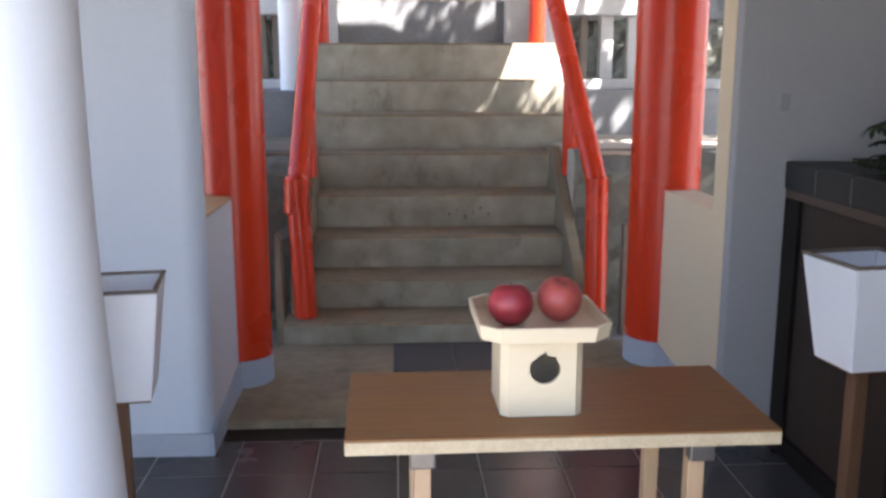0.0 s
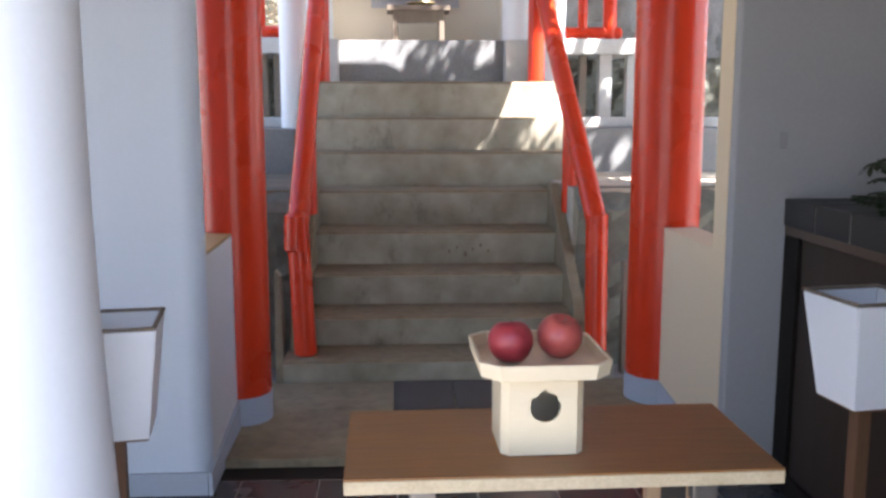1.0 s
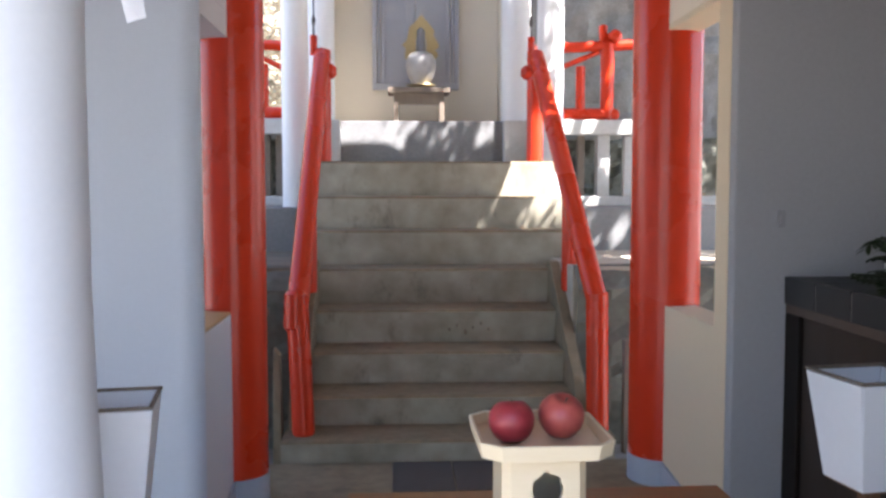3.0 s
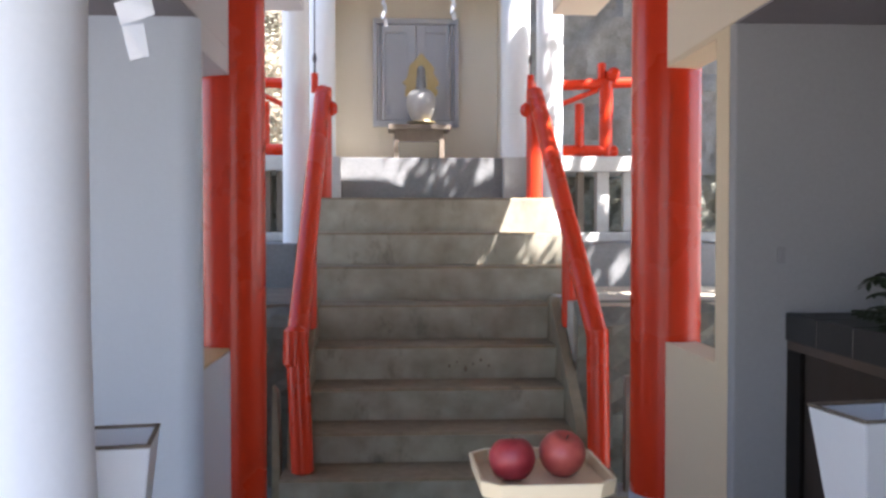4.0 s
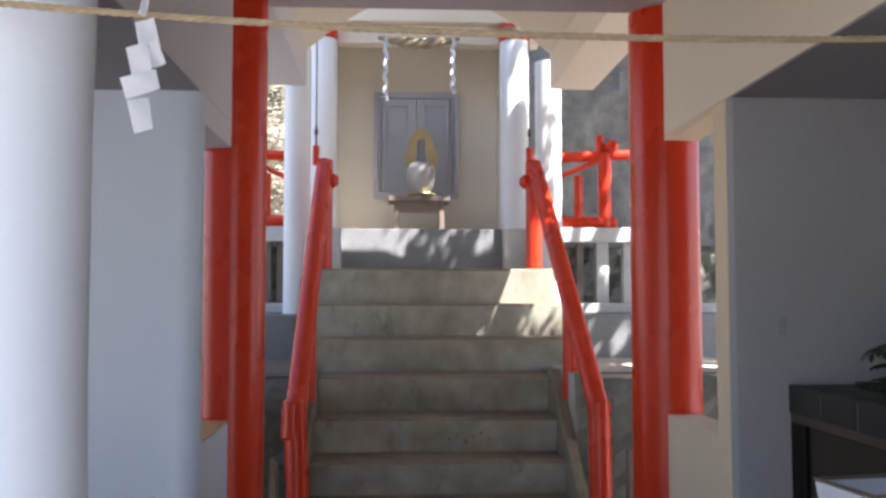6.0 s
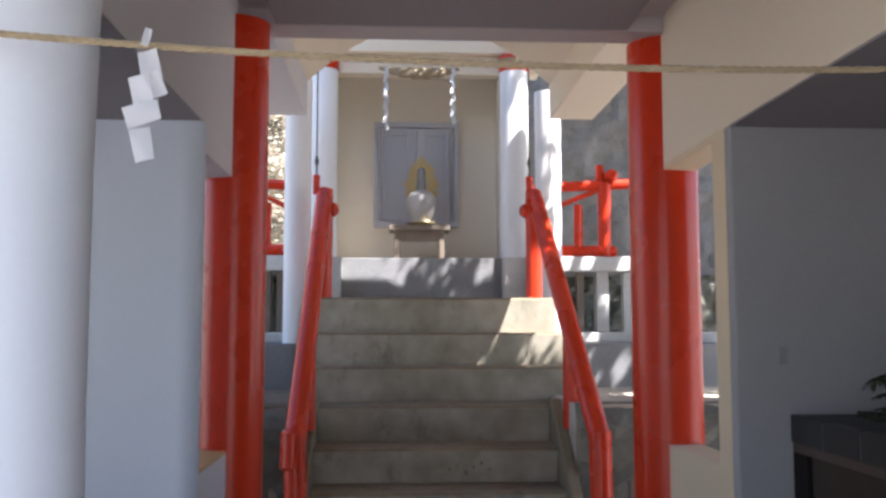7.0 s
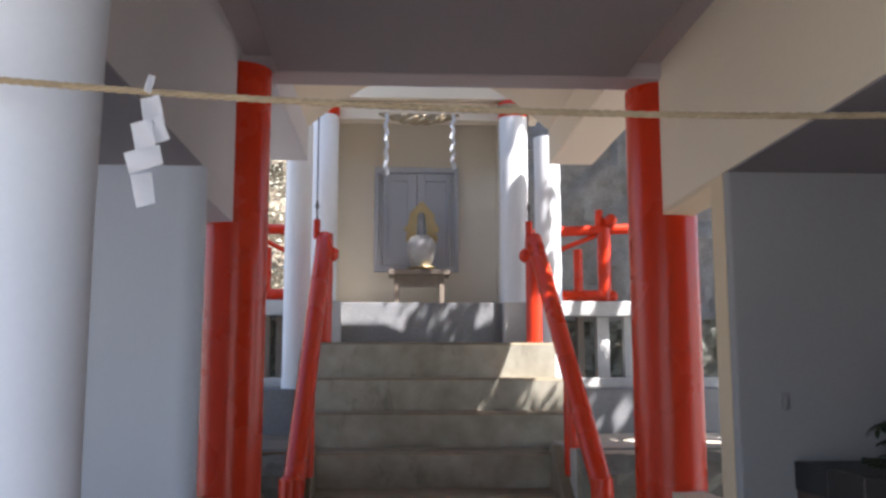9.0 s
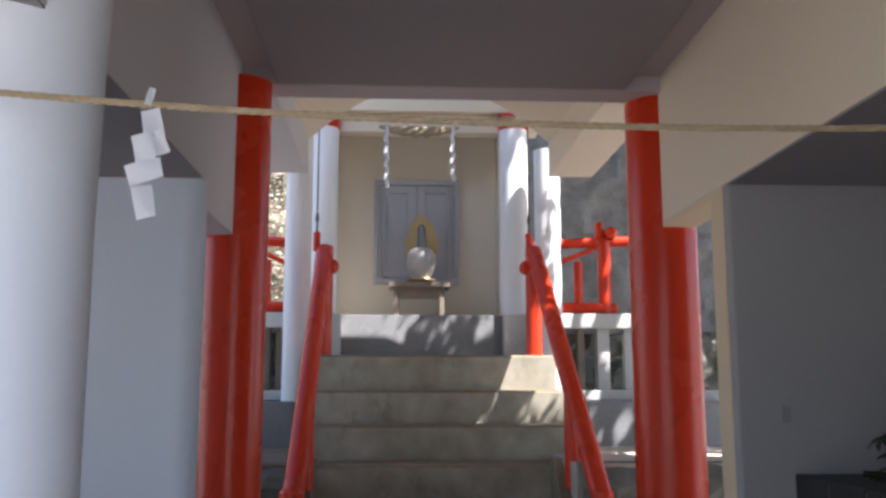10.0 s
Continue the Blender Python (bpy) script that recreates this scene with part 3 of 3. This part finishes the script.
def zigzag_paper():
    """A zigzag paper streamer folded from one strip, turned a little by the wind."""
    t = thing("paper_streamer", "white zigzag paper streamer hanging from the straw rope", "paper streamer", (-0.386, 1.392, 1.594))
    for k, (cx, cz, w, h, turn) in enumerate(((-0.006, 0.030, 0.010, 0.030, -14), (0.000, -0.014, 0.031, 0.046, 13), (0.012, -0.046, 0.024, 0.040, 22),
                                              (-0.009, -0.062, 0.034, 0.058, 13), (-0.007, -0.094, 0.056, 0.033, 16), (-0.005, -0.143, 0.031, 0.052, 12))):
        bm = bmesh.new()
        c = radians(turn)
        grid = []
        for i in range(5):
            row = []
            for j in range(7):
                u, v = i / 4 - 0.5, 0.5 - j / 6
                px, pz = u * w, v * h
                row.append(bm.verts.new((cx + px * math.cos(c) - pz * math.sin(c) * 0.9, -0.0022 * k + 0.004 * math.sin(3 * u + 2.4 * v + k), cz + px * math.sin(c) + pz * math.cos(c))))
            grid.append(row)
        for i in range(4):
            for j in range(6):
                bm.faces.new((grid[i][j], grid[i + 1][j], grid[i + 1][j + 1], grid[i][j + 1]))
        bmesh.ops.solidify(bm, geom=bm.faces[:], thickness=0.0007)
        part("leaf", bm, PAPER, t)


zigzag_paper()

back_rope = thing("thick_rope", "thick twisted straw rope under the shrine eave", "rope")
twisted([(x, 6.20, 2.962 + 0.45 * (x - 0.16) ** 2) for x in np.linspace(-0.13, 0.44, 90)], 0.040, 3, 2.3, "strand", ROPE, back_rope, 0.75)


def curled_streamer(x, drop):
    t = thing("curled_streamer", "creased white paper streamer hanging from the thick rope", "paper streamer", (x, 6.155, 2.985), group="curled streamers")
    rnd = random.Random(int(drop * 100))
    n = 9
    for k in range(n):
        z0, z1 = -drop * k / n, -drop * (k + 1) / n - 0.012
        side = (-1) ** k
        w = rnd.uniform(0.020, 0.028)
        tilt, turn = side * rnd.uniform(0.006, 0.016), rnd.uniform(-0.010, 0.010)
        bm = bmesh.new()
        cols = []
        for u in (-0.5, 0.0, 0.5):
            cols.append([bm.verts.new((u * w + side * 0.006 + tilt * (v - 0.5), 0.012 * side * (v - 0.5) + turn * u - 0.004 * (1 - 4 * u * u), z0 + (z1 - z0) * v + 0.010 * u * side)) for v in (0, 0.35, 0.7, 1)])
        for i in range(2):
            for j in range(3):
                bm.faces.new((cols[i][j], cols[i + 1][j], cols[i + 1][j + 1], cols[i][j + 1]))
        bmesh.ops.solidify(bm, geom=bm.faces[:], thickness=0.0008)
        part("fold", bm, PAPER, t, smooth=True)


curled_streamer(-0.077, 0.43)
curled_streamer(0.392, 0.38)

# ---- table with the offering stand ----
tb = thing("table", "narrow brown-topped table with a raw chipboard edge", "table", (0.268, 1.513, -0.037), rz=0.9)
part("tabletop", box(-0.357, 0.357, -0.165, 0.165, 0.6335, 0.637, 0.001), TABLEWOOD, tb, "glossy brown wood-grain surface")
part("core", box(-0.357, 0.357, -0.166, 0.165, 0.611, 0.633, 0.0015), CHIP, tb, "raw speckled chipboard edge")
for x, s in ((-0.232, -1), (0.228, 1)):
    for y in (-0.12, 0.12):
        leg = part("leg", prism([(x - 0.014, 0.0), (x + 0.014, 0.0), (x + 0.014, 0.60), (x - 0.014, 0.60)], y - 0.014, y + 0.014, "y", 0.002), LEGWOOD, tb)
        part("bracket", box(x - 0.021, x + 0.021, y - 0.040, y - 0.0145, 0.582, 0.6105, 0.003), STEEL, leg, "grey zinc bracket")

st = thing("offering_stand", "pale cypress offering stand with a pierced box foot", "offering stand", (0.241, 1.496, 0.6015), rz=1.0)
W, C = 0.070, 0.013
octo = [(-W + C, -W), (W - C, -W), (W, -W + C), (W, W - C), (W - C, W), (-W + C, W), (-W, W - C), (-W, -W + C)]
foot = bmesh.new()
hole = []
for k in range(28):
    a = 2 * math.pi * k / 28 + math.pi / 2
    r = 0.0245 if math.sin(a) < 0.35 else 0.0225 + 0.0035 * abs(math.sin(3.5 * a + 1.6))
    if k == 0:
        r = 0.030
    hole.append((0.004 + 1.06 * r * math.cos(a), 0.083 + 1.06 * r * math.sin(a)))
quad = [(-W + C, 0.0), (W - C, 0.0), (W - C, 0.142), (-W + C, 0.142)]
flat = [Vector((x, z, 0)) for x, z in quad + hole]
tris = geometry.tessellate_polygon([[Vector((x, z, 0)) for x, z in quad], [Vector((x, z, 0)) for x, z in hole]])
for y in (-W, -W + 0.007):
    vs = [foot.verts.new((v.x, y, v.y)) for v in flat]
    for tri in tris:
        foot.faces.new([vs[i] for i in tri])
    if y == -W:
        front = vs
for i in range(28):
    j = (i + 1) % 28
    foot.faces.new((front[4 + i], front[4 + j], vs[4 + j], vs[4 + i]))
for i in range(1, 8):
    (xa, ya), (xb, yb) = octo[i], octo[(i + 1) % 8]
    k = 0.91
    lo = [foot.verts.new((x * q, y * q, z)) for z in (0, 0.142) for q in (1, k) for x, y in ((xa, ya), (xb, yb))]
    for f in ((0, 1, 5, 4), (2, 3, 7, 6), (0, 1, 3, 2), (4, 5, 7, 6)):
        foot.faces.new([lo[m] for m in f])
bmesh.ops.remove_doubles(foot, verts=foot.verts, dist=0.0004)
part("foot", foot, PALEWOOD, st, "pale wooden foot with a pierced jewel-shaped hole")
TW, TD, TC = 0.1085, 0.119, 0.030


def octagon(w, d, c):
    return [(-w + c, -d), (w - c, -d), (w, -d + c), (w, d - c), (w - c, d), (-w + c, d), (-w, d - c), (-w, -d + c)]


part("tray_floor", prism(octagon(TW - 0.004, TD - 0.004, TC), 0.143, 0.150, "z"), TRAYWOOD, st, "honey-coloured tray floor")
rim = bmesh.new()
rings = [[rim.verts.new((x, y, z)) for x, y in octagon(w, d, TC)] for w, d, z in
         ((TW - 0.002, TD - 0.002, 0.1425), (TW + 0.002, TD + 0.002, 0.169), (TW - 0.004, TD - 0.004, 0.169), (TW - 0.009, TD - 0.009, 0.1425))]
for a in range(4):
    for i in range(8):
        rim.faces.new((rings[a][i], rings[a][(i + 1) % 8], rings[(a + 1) % 4][(i + 1) % 8], rings[(a + 1) % 4][i])).material_index = int(a == 2)
bmesh.ops.bevel(rim, geom=rim.edges[:], offset=0.0012, segments=1, affect="EDGES")
part("rim", rim, PALEWOOD, st, "pale bent-wood rim with cut corners").data.materials.append(TRAYWOOD)


def apple(at, r, mat, lab, lean):
    t = thing("apple", lab, "apple", at, group="offered apples")
    t.matrix_basis = pose(*at, lean[0], lean[1], 20)
    prof = []
    for k in range(22):
        a = -math.pi / 2 + math.pi * k / 21
        rr = r * math.cos(a) * (1 + 0.05 * math.sin(a))
        dip = 0.30 * r * math.exp(-(rr / (0.30 * r)) ** 2) if a > 0 else 0.16 * r * math.exp(-(rr / (0.28 * r)) ** 2)
        prof.append((max(rr, 0), r * 0.99 * math.sin(a) + (-dip if a > 0 else dip)))
    bm = lathe(prof, 36)
    for v in bm.verts:
        a = math.atan2(v.co.y, v.co.x)
        q = 1 + 0.018 * math.cos(5 * a) * (0.5 - v.co.z / r * 0.5)
        v.co.x *= q
        v.co.y *= q
    part("fruit", bm, mat, t, smooth=True)
    part("stem", tube([(0, 0, r * 0.60), (0.001, 0, r * 0.75), (0.003, 0, r * 0.90)], [0.0013, 0.0012, 0.0018], 6), BARK, t, "short brown stem")


apple((0.192, 1.470, 0.7875), 0.0385, APPLE, "dark red apple on the offering tray", (-12, 3))
apple((0.280, 1.495, 0.789), 0.0395, APPLE2, "lighter streaked red apple on the offering tray", (20, 4))


# ---- lanterns ----
def lantern(at, rz, top, bottom, height, foot_z, lab):
    """A standing lamp: paper shade flaring upward in a brown frame, open at the top, on a wooden post."""
    t = thing("standing_lantern", lab, "lantern", at, rz, group="standing lanterns")
    h0 = -height
    for k in range(4):
        m = Matrix.Rotation(k * math.pi / 2, 4, "Z")
        bm = bmesh.new()
        vs = [bm.verts.new(m @ Vector(p)) for p in ((-bottom, -bottom, h0), (bottom, -bottom, h0), (top - 0.004, -top, -0.006), (-top + 0.004, -top, -0.006),
                                                   (-bottom, -bottom + 0.003, h0), (bottom, -bottom + 0.003, h0), (top - 0.004, -top + 0.003, -0.006), (-top + 0.004, -top + 0.003, -0.006))]
        for f in ((0, 1, 2, 3), (7, 6, 5, 4), (0, 4, 5, 1), (1, 5, 6, 2), (2, 6, 7, 3), (3, 7, 4, 0)):
            bm.faces.new([vs[i] for i in f])
        part("paper_panel", bm, PAPER, t)
        bm = box(-top - 0.002, top + 0.002, -top - 0.001, -top + 0.008, -0.004, 0.003, 0.0015)
        bmesh.ops.transform(bm, matrix=m, verts=bm.verts)
        part("frame_bar", bm, OLDWOOD, t, "brown wooden frame bar")
    part("base", box(-bottom + 0.003, bottom - 0.003, -bottom + 0.003, bottom - 0.003, h0 - 0.006, h0 + 0.002, 0.002), WOOD, t)
    part("post", box(-0.017, 0.017, -0.017, 0.017, foot_z, h0 - 0.006, 0.002), WOOD, t, "brown wooden post")
    part("foot", box(-0.09, 0.09, -0.09, 0.09, foot_z - 0.02, foot_z, 0.004), WOOD, t)
    part("lamp_holder", lathe([(0, h0), (0.025, h0), (0.025, h0 + 0.06), (0.012, h0 + 0.09), (0, h0 + 0.1)], 16), OLDWOOD, t, smooth=True)
    return t


lantern((-0.655, 2.045, 0.70), 9, 0.108, 0.080, 0.262, -0.717, "standing lantern with white paper shade and dark frame by the pillar")
lantern((1.060, 1.925, 0.765), 9, 0.100, 0.068, 0.245, -0.782, "standing lantern with white paper shade beside the black counter")

# ---- counter ----
co = thing("counter", "black built-in counter with a dark tiled top edge", "counter", (1.215, 0, -0.037))
part("carcass", box(0.02, 1.17, 0.9, 2.735, 0, 0.855, 0.003), BLACK, co)
part("stile", box(0.004, 0.0195, 2.64, 2.735, 0, 0.828, 0.003), BLACK, co)
part("plinth_rail", box(0.004, 0.0195, 0.9, 2.638, 0, 0.07, 0.003), BLACK, co)
for y in (2.02, 1.40):
    part("stile", box(0.006, 0.0195, y - 0.03, y + 0.03, 0.072, 0.828, 0.003), BLACK, co)
for ya, yb in ((2.055, 2.635), (1.435, 1.985), (0.905, 1.365)):
    part("front_panel", box(0.0165, 0.0198, ya, yb, 0.075, 0.825, 0.001), PANELWOOD, co, "dark brown wooden panel")
part("trim", box(0.004, 0.03, 0.9, 2.735, 0.829, 0.857, 0.003), DARKWOOD, co, "brown wooden trim under the tiles")
part("top_bed", box(0.0025, 1.18, 0.9, 2.737, 0.8575, 0.935, 0.002), GROUT, co)
for k in range(9):
    y1 = 2.736 - k * 0.207
    part("edge_tile", box(0.0, 0.0075, y1 - 0.201, y1, 0.858, 0.941, 0.002), EDGETILE, co)
    for c in range(5):
        part("top_tile", box(0.0078 + c * 0.207, 0.0078 + c * 0.207 + 0.202, y1 - 0.201, y1, 0.9355, 0.942, 0.002), EDGETILE, co)


def fern(at, n, size, lab):
    t = thing("potted_plant", lab, "plant", at)
    part("pot", lathe([(0, 0), (0.05, 0), (0.065, 0.075), (0.055, 0.075), (0.05, 0.06), (0, 0.06)], 24), CERAMIC, t, smooth=True)
    rnd = random.Random(4)
    for k in range(n):
        a, reach = 2 * math.pi * k / n + rnd.uniform(-.2, .2), size * rnd.uniform(0.6, 1.1)
        rise = size * rnd.uniform(-0.6, 0.95)
        bm = bmesh.new()
        pts = []
        for i in range(9):
            s = i / 8
            pts.append(Vector((math.cos(a) * reach * s, math.sin(a) * reach * s, 0.06 + rise * (1.9 * s - 1.35 * s * s))))
        tube(pts, [0.0016 - 0.0001 * i for i in range(9)], 5, bm)
        side = Vector((-math.sin(a), math.cos(a), 0))
        for i in range(2, 9):
            for sg in (-1, 1):
                w = 0.05 * (1.15 - i / 9) + 0.012
                p, tip = pts[i], pts[i] + side * sg * w + (pts[i] - pts[i - 1]) * 1.2 - Vector((0, 0, 0.01))
                mid = (p + tip) / 2
                q = (pts[i] - pts[i - 1]).normalized() * 0.010
                bm.faces.new([bm.verts.new(v) for v in (p, mid - q, tip, mid + q + Vector((0, 0, 0.003)))])
        part("frond", bm, FERN, t)


fern((1.345, 2.27, 0.906), 24, 0.145, "small dark green fern in a pot on the tiled counter")

sw = thing("light_switch", "small pale plastic switch plate on the wall", "switch", (1.20, YW - 0.0015, 1.085))
part("plate", box(-0.012, 0.012, -0.005, 0, -0.026, 0.026, 0.002), PLASTIC, sw)
part("rocker", box(-0.005, 0.005, -0.008, -0.0052, -0.012, 0.012, 0.001), PLASTIC, sw)

# ---- rock face and greenery behind ----
structure("rock_face", rough_sheet(90, 70, lambda u, v: ((0.95 + 4.5 * u, 7.6 - 0.5 * u, 0.5 + 5.5 * v), (0, -1, 0)), 0.08, 4.0), ROCK, "rough grey rock face behind the shrine", "rock", smooth=True)
structure("hillside", rough_sheet(60, 50, lambda u, v: ((-8 + 7.3 * u, 7.6 + 3.5 * v, 0.5 + 5.5 * v), (0, -1, 0.6)), 0.3, 1.2), SOIL, "overgrown earth slope behind the shrine", "slope", smooth=True)


def leaves(count, place, size, seed, rnd_tilt=1.0):
    """Many small folded leaves, each set by place(rnd)."""
    rnd = random.Random(seed)
    verts, faces = [], []
    for _ in range(count):
        p = Vector(place(rnd))
        m = Euler((rnd.uniform(-1, 1) * rnd_tilt, rnd.uniform(-1, 1) * rnd_tilt, rnd.uniform(0, 6.3))).to_matrix()
        s = size * rnd.uniform(0.6, 1.3)
        k = len(verts)
        for c in ((0, -1, 0), (0.45, -0.1, 0.12), (0, 1, 0), (-0.45, -0.1, 0.12)):
            verts.append(p + m @ (Vector(c) * s))
        faces += [(k, k + 1, k + 2), (k, k + 2, k + 3)]
    me = bpy.data.meshes.new("leaves")
    me.from_pydata([tuple(v) for v in verts], [], faces)
    return me


shrub = thing("shrubs", "dry sunlit shrubs and grasses on the slope", "shrub", (0, 0, 0), kind="stuff")
me = leaves(24000, lambda r: (r.uniform(-4, -0.85), 7.4 + r.uniform(0, 2.2), 1.2 + abs(r.gauss(0, 1.3))), 0.026, 8)
me.materials.append(SUNLEAF)
new("foliage", me).parent = shrub

# the evergreen whose crown dapples the shrine: its leaf clusters hang in the sun's way, with gaps between them
E1 = SUN_DIR.cross(Vector((0, 0, 1))).normalized()
E2 = E1.cross(SUN_DIR).normalized()
FAR = 3.4
GAPS = [((-0.08, 6.42, 1.66), 0.13), ((0.48, 6.55, 1.66), 0.20), ((-0.30, 6.52, 1.66), 0.18), ((0.23, 6.40, 1.66), 0.07), ((0.27, 6.53, 1.98), 0.045),
        ((0.82, 5.46, 1.27), 0.20), ((0.86, 5.21, 1.13), 0.05), ((0.95, 5.25, 1.06), 0.06),
        ((-0.31, 6.2, 1.625), 0.080), ((-0.18, 6.2, 1.61), 0.070), ((-0.09, 6.2, 1.54), 0.040), ((-0.02, 6.2, 1.625), 0.056), ((0.05, 6.2, 1.53), 0.040), ((0.12, 6.2, 1.63), 0.034),
        ((0.19, 6.2, 1.56), 0.014), ((0.21, 6.2, 1.46), 0.013), ((0.60, 6.2, 1.57), 0.038), ((0.65, 6.2, 1.62), 0.038),
        ((1.35, 5.0, 0.8), 0.11), ((1.75, 4.9, 0.8), 0.12), ((1.15, 6.2, 1.62), 0.08), ((1.34, 6.2, 1.63), 0.045), ((1.61, 6.2, 1.64), 0.06), ((1.5, 6.27, 1.80), 0.03), ((1.5, 6.27, 2.0), 0.03),
        ((1.2, 5.98, 1.11), 0.05), ((1.34, 5.97, 1.12), 0.05), ((1.30, 6.3, 1.22), 0.022), ((1.48, 6.28, 1.25), 0.025),
        ((1.10, 5.95, 2.62), 0.045), ((1.07, 5.93, 2.48), 0.05), ((1.11, 5.96, 2.34), 0.04), ((1.09, 5.94, 2.20), 0.06), ((1.07, 5.92, 2.05), 0.05), ((1.10, 5.95, 1.90), 0.06), ((1.07, 5.92, 1.74), 0.045), ((1.11, 5.96, 1.55), 0.05), ((1.07, 5.92, 1.36), 0.05), ((1.05, 5.92, 1.12), 0.07),
        ((0.91, 6.2, 2.2), 0.05), ((0.90, 6.2, 2.45), 0.06), ((0.91, 6.2, 2.0), 0.04), ((0.91, 6.2, 2.7), 0.04), ((1.62, 6.3, 2.2), 0.08),
        ((1.2, 5.6, 0.97), 0.03), ((1.42, 5.6, 0.92), 0.035), ((1.27, 5.6, 0.86), 0.025), ((1.36, 5.6, 0.84), 0.02), ((1.15, 6.3, 2.19), 0.04), ((1.35, 6.3, 2.19), 0.035)]
HOLES = [((Vector(p).dot(E1), Vector(p).dot(E2)), r) for p, r in GAPS]


def cluster_spot(r):
    while True:
        q = Vector((r.uniform(-1.0, 2.8), r.uniform(3.7, 8.0), r.uniform(0.2, 3.2)))
        if r.random() < 0.25:
            q = Vector((r.uniform(0.9, 3.6), r.uniform(7.0, 7.6), r.uniform(0.9, 4.2)))
        elif r.random() < 0.12:
            q = Vector((r.uniform(-0.85, -0.36), r.uniform(5.5, 6.3), r.uniform(1.5, 3.1)))
        elif r.random() < 0.10:
            q = Vector((r.uniform(0.85, 1.8), r.uniform(3.9, 4.7), r.uniform(0.0, 0.8)))
        elif r.random() < 0.10:
            q = Vector((r.uniform(0.95, 2.2), r.uniform(5.5, 6.4), r.uniform(0.8, 2.3)))
        elif r.random() < 0.07:
            q = Vector((r.uniform(-0.7, 1.0), 6.22, r.uniform(3.1, 3.6)))
        elif r.random() < 0.3:
            q = Vector((r.uniform(-0.7, 1.6), r.uniform(2.5, 5.1), r.uniform(-0.1, 0.95)))
        u, v = q.dot(E1), q.dot(E2)
        if all(math.hypot(u - a, v - b) > h * r.uniform(1.0, 1.3) for (a, b), h in HOLES):
            return E1 * u + E2 * v + SUN_DIR * (Vector((0.6, 5.5, 1.2)).dot(SUN_DIR) + FAR + r.uniform(-0.6, 0.6))


mid = Vector((0.8, 5.4, 1.2)) + SUN_DIR * FAR
tr = thing("tree", "leafy evergreen tree that shades the shrine", "tree", (mid.x + 0.9, mid.y - 0.2, -0.06))
bm = tube([(0, 0, -0.2), (0.05, 0.03, 1.5), (-0.1, 0.06, 3.2), (-0.5, 0.1, 4.6)], [0.17, 0.13, 0.10, 0.04], 12)
rnd = random.Random(5)
for k in range(9):
    a, z = rnd.uniform(0, 6.3), rnd.uniform(3.0, 4.3)
    tube([(-0.1, 0.06, z), (-0.1 + 0.6 * math.cos(a), 0.7 * math.sin(a), z + 0.5), (-0.1 + 1.2 * math.cos(a), 1.4 * math.sin(a), z + 0.7)], [0.04, 0.025, 0.01], 7, bm)
part("trunk", bm, BARK, tr, smooth=True)
me = leaves(100000, cluster_spot, 0.045, 22)
me.materials.append(LEAF)
cr = new("crown", me)
cr.parent = tr
cr.matrix_parent_inverse = tr.matrix_basis.inverted()

# ---- tiles last ----
tile_mesh = None
floor_tiles = thing("floor_tiles", "glossy dark brown floor tiles with narrow joints", "floor tiles", (0, 0, 0), kind="structure")
for j in range(9):
    for i in range(14):
        x, y = -1.792 + 0.2555 * i + 0.128, 2.838 - 0.2555 * j - 0.128
        if tile_mesh is None:
            ob = part("tile", box(-0.1256, 0.1256, -0.1256, 0.1256, -0.006, 0.0, 0.0015), TILE, floor_tiles)
            tile_mesh = ob.data
        else:
            ob = new("tile", tile_mesh)
            ob.parent = floor_tiles
        ob.location = (x, y, -0.030 + 0.0006 * math.sin(7 * i + 3 * j))
        ob.rotation_euler = (0.002 * math.sin(5 * i + j), 0.002 * math.cos(3 * i + 2 * j), 0)
pair = thing("step_tiles", "two dark slab tiles set before the stair", "tiles", (0.235, 3.615, 0.0015), kind="structure")
for x in (-0.127, 0.127):
    part("tile", box(x - 0.125, x + 0.125, -0.19, 0.19, 0, 0.006, 0.002), MATTILE, pair)
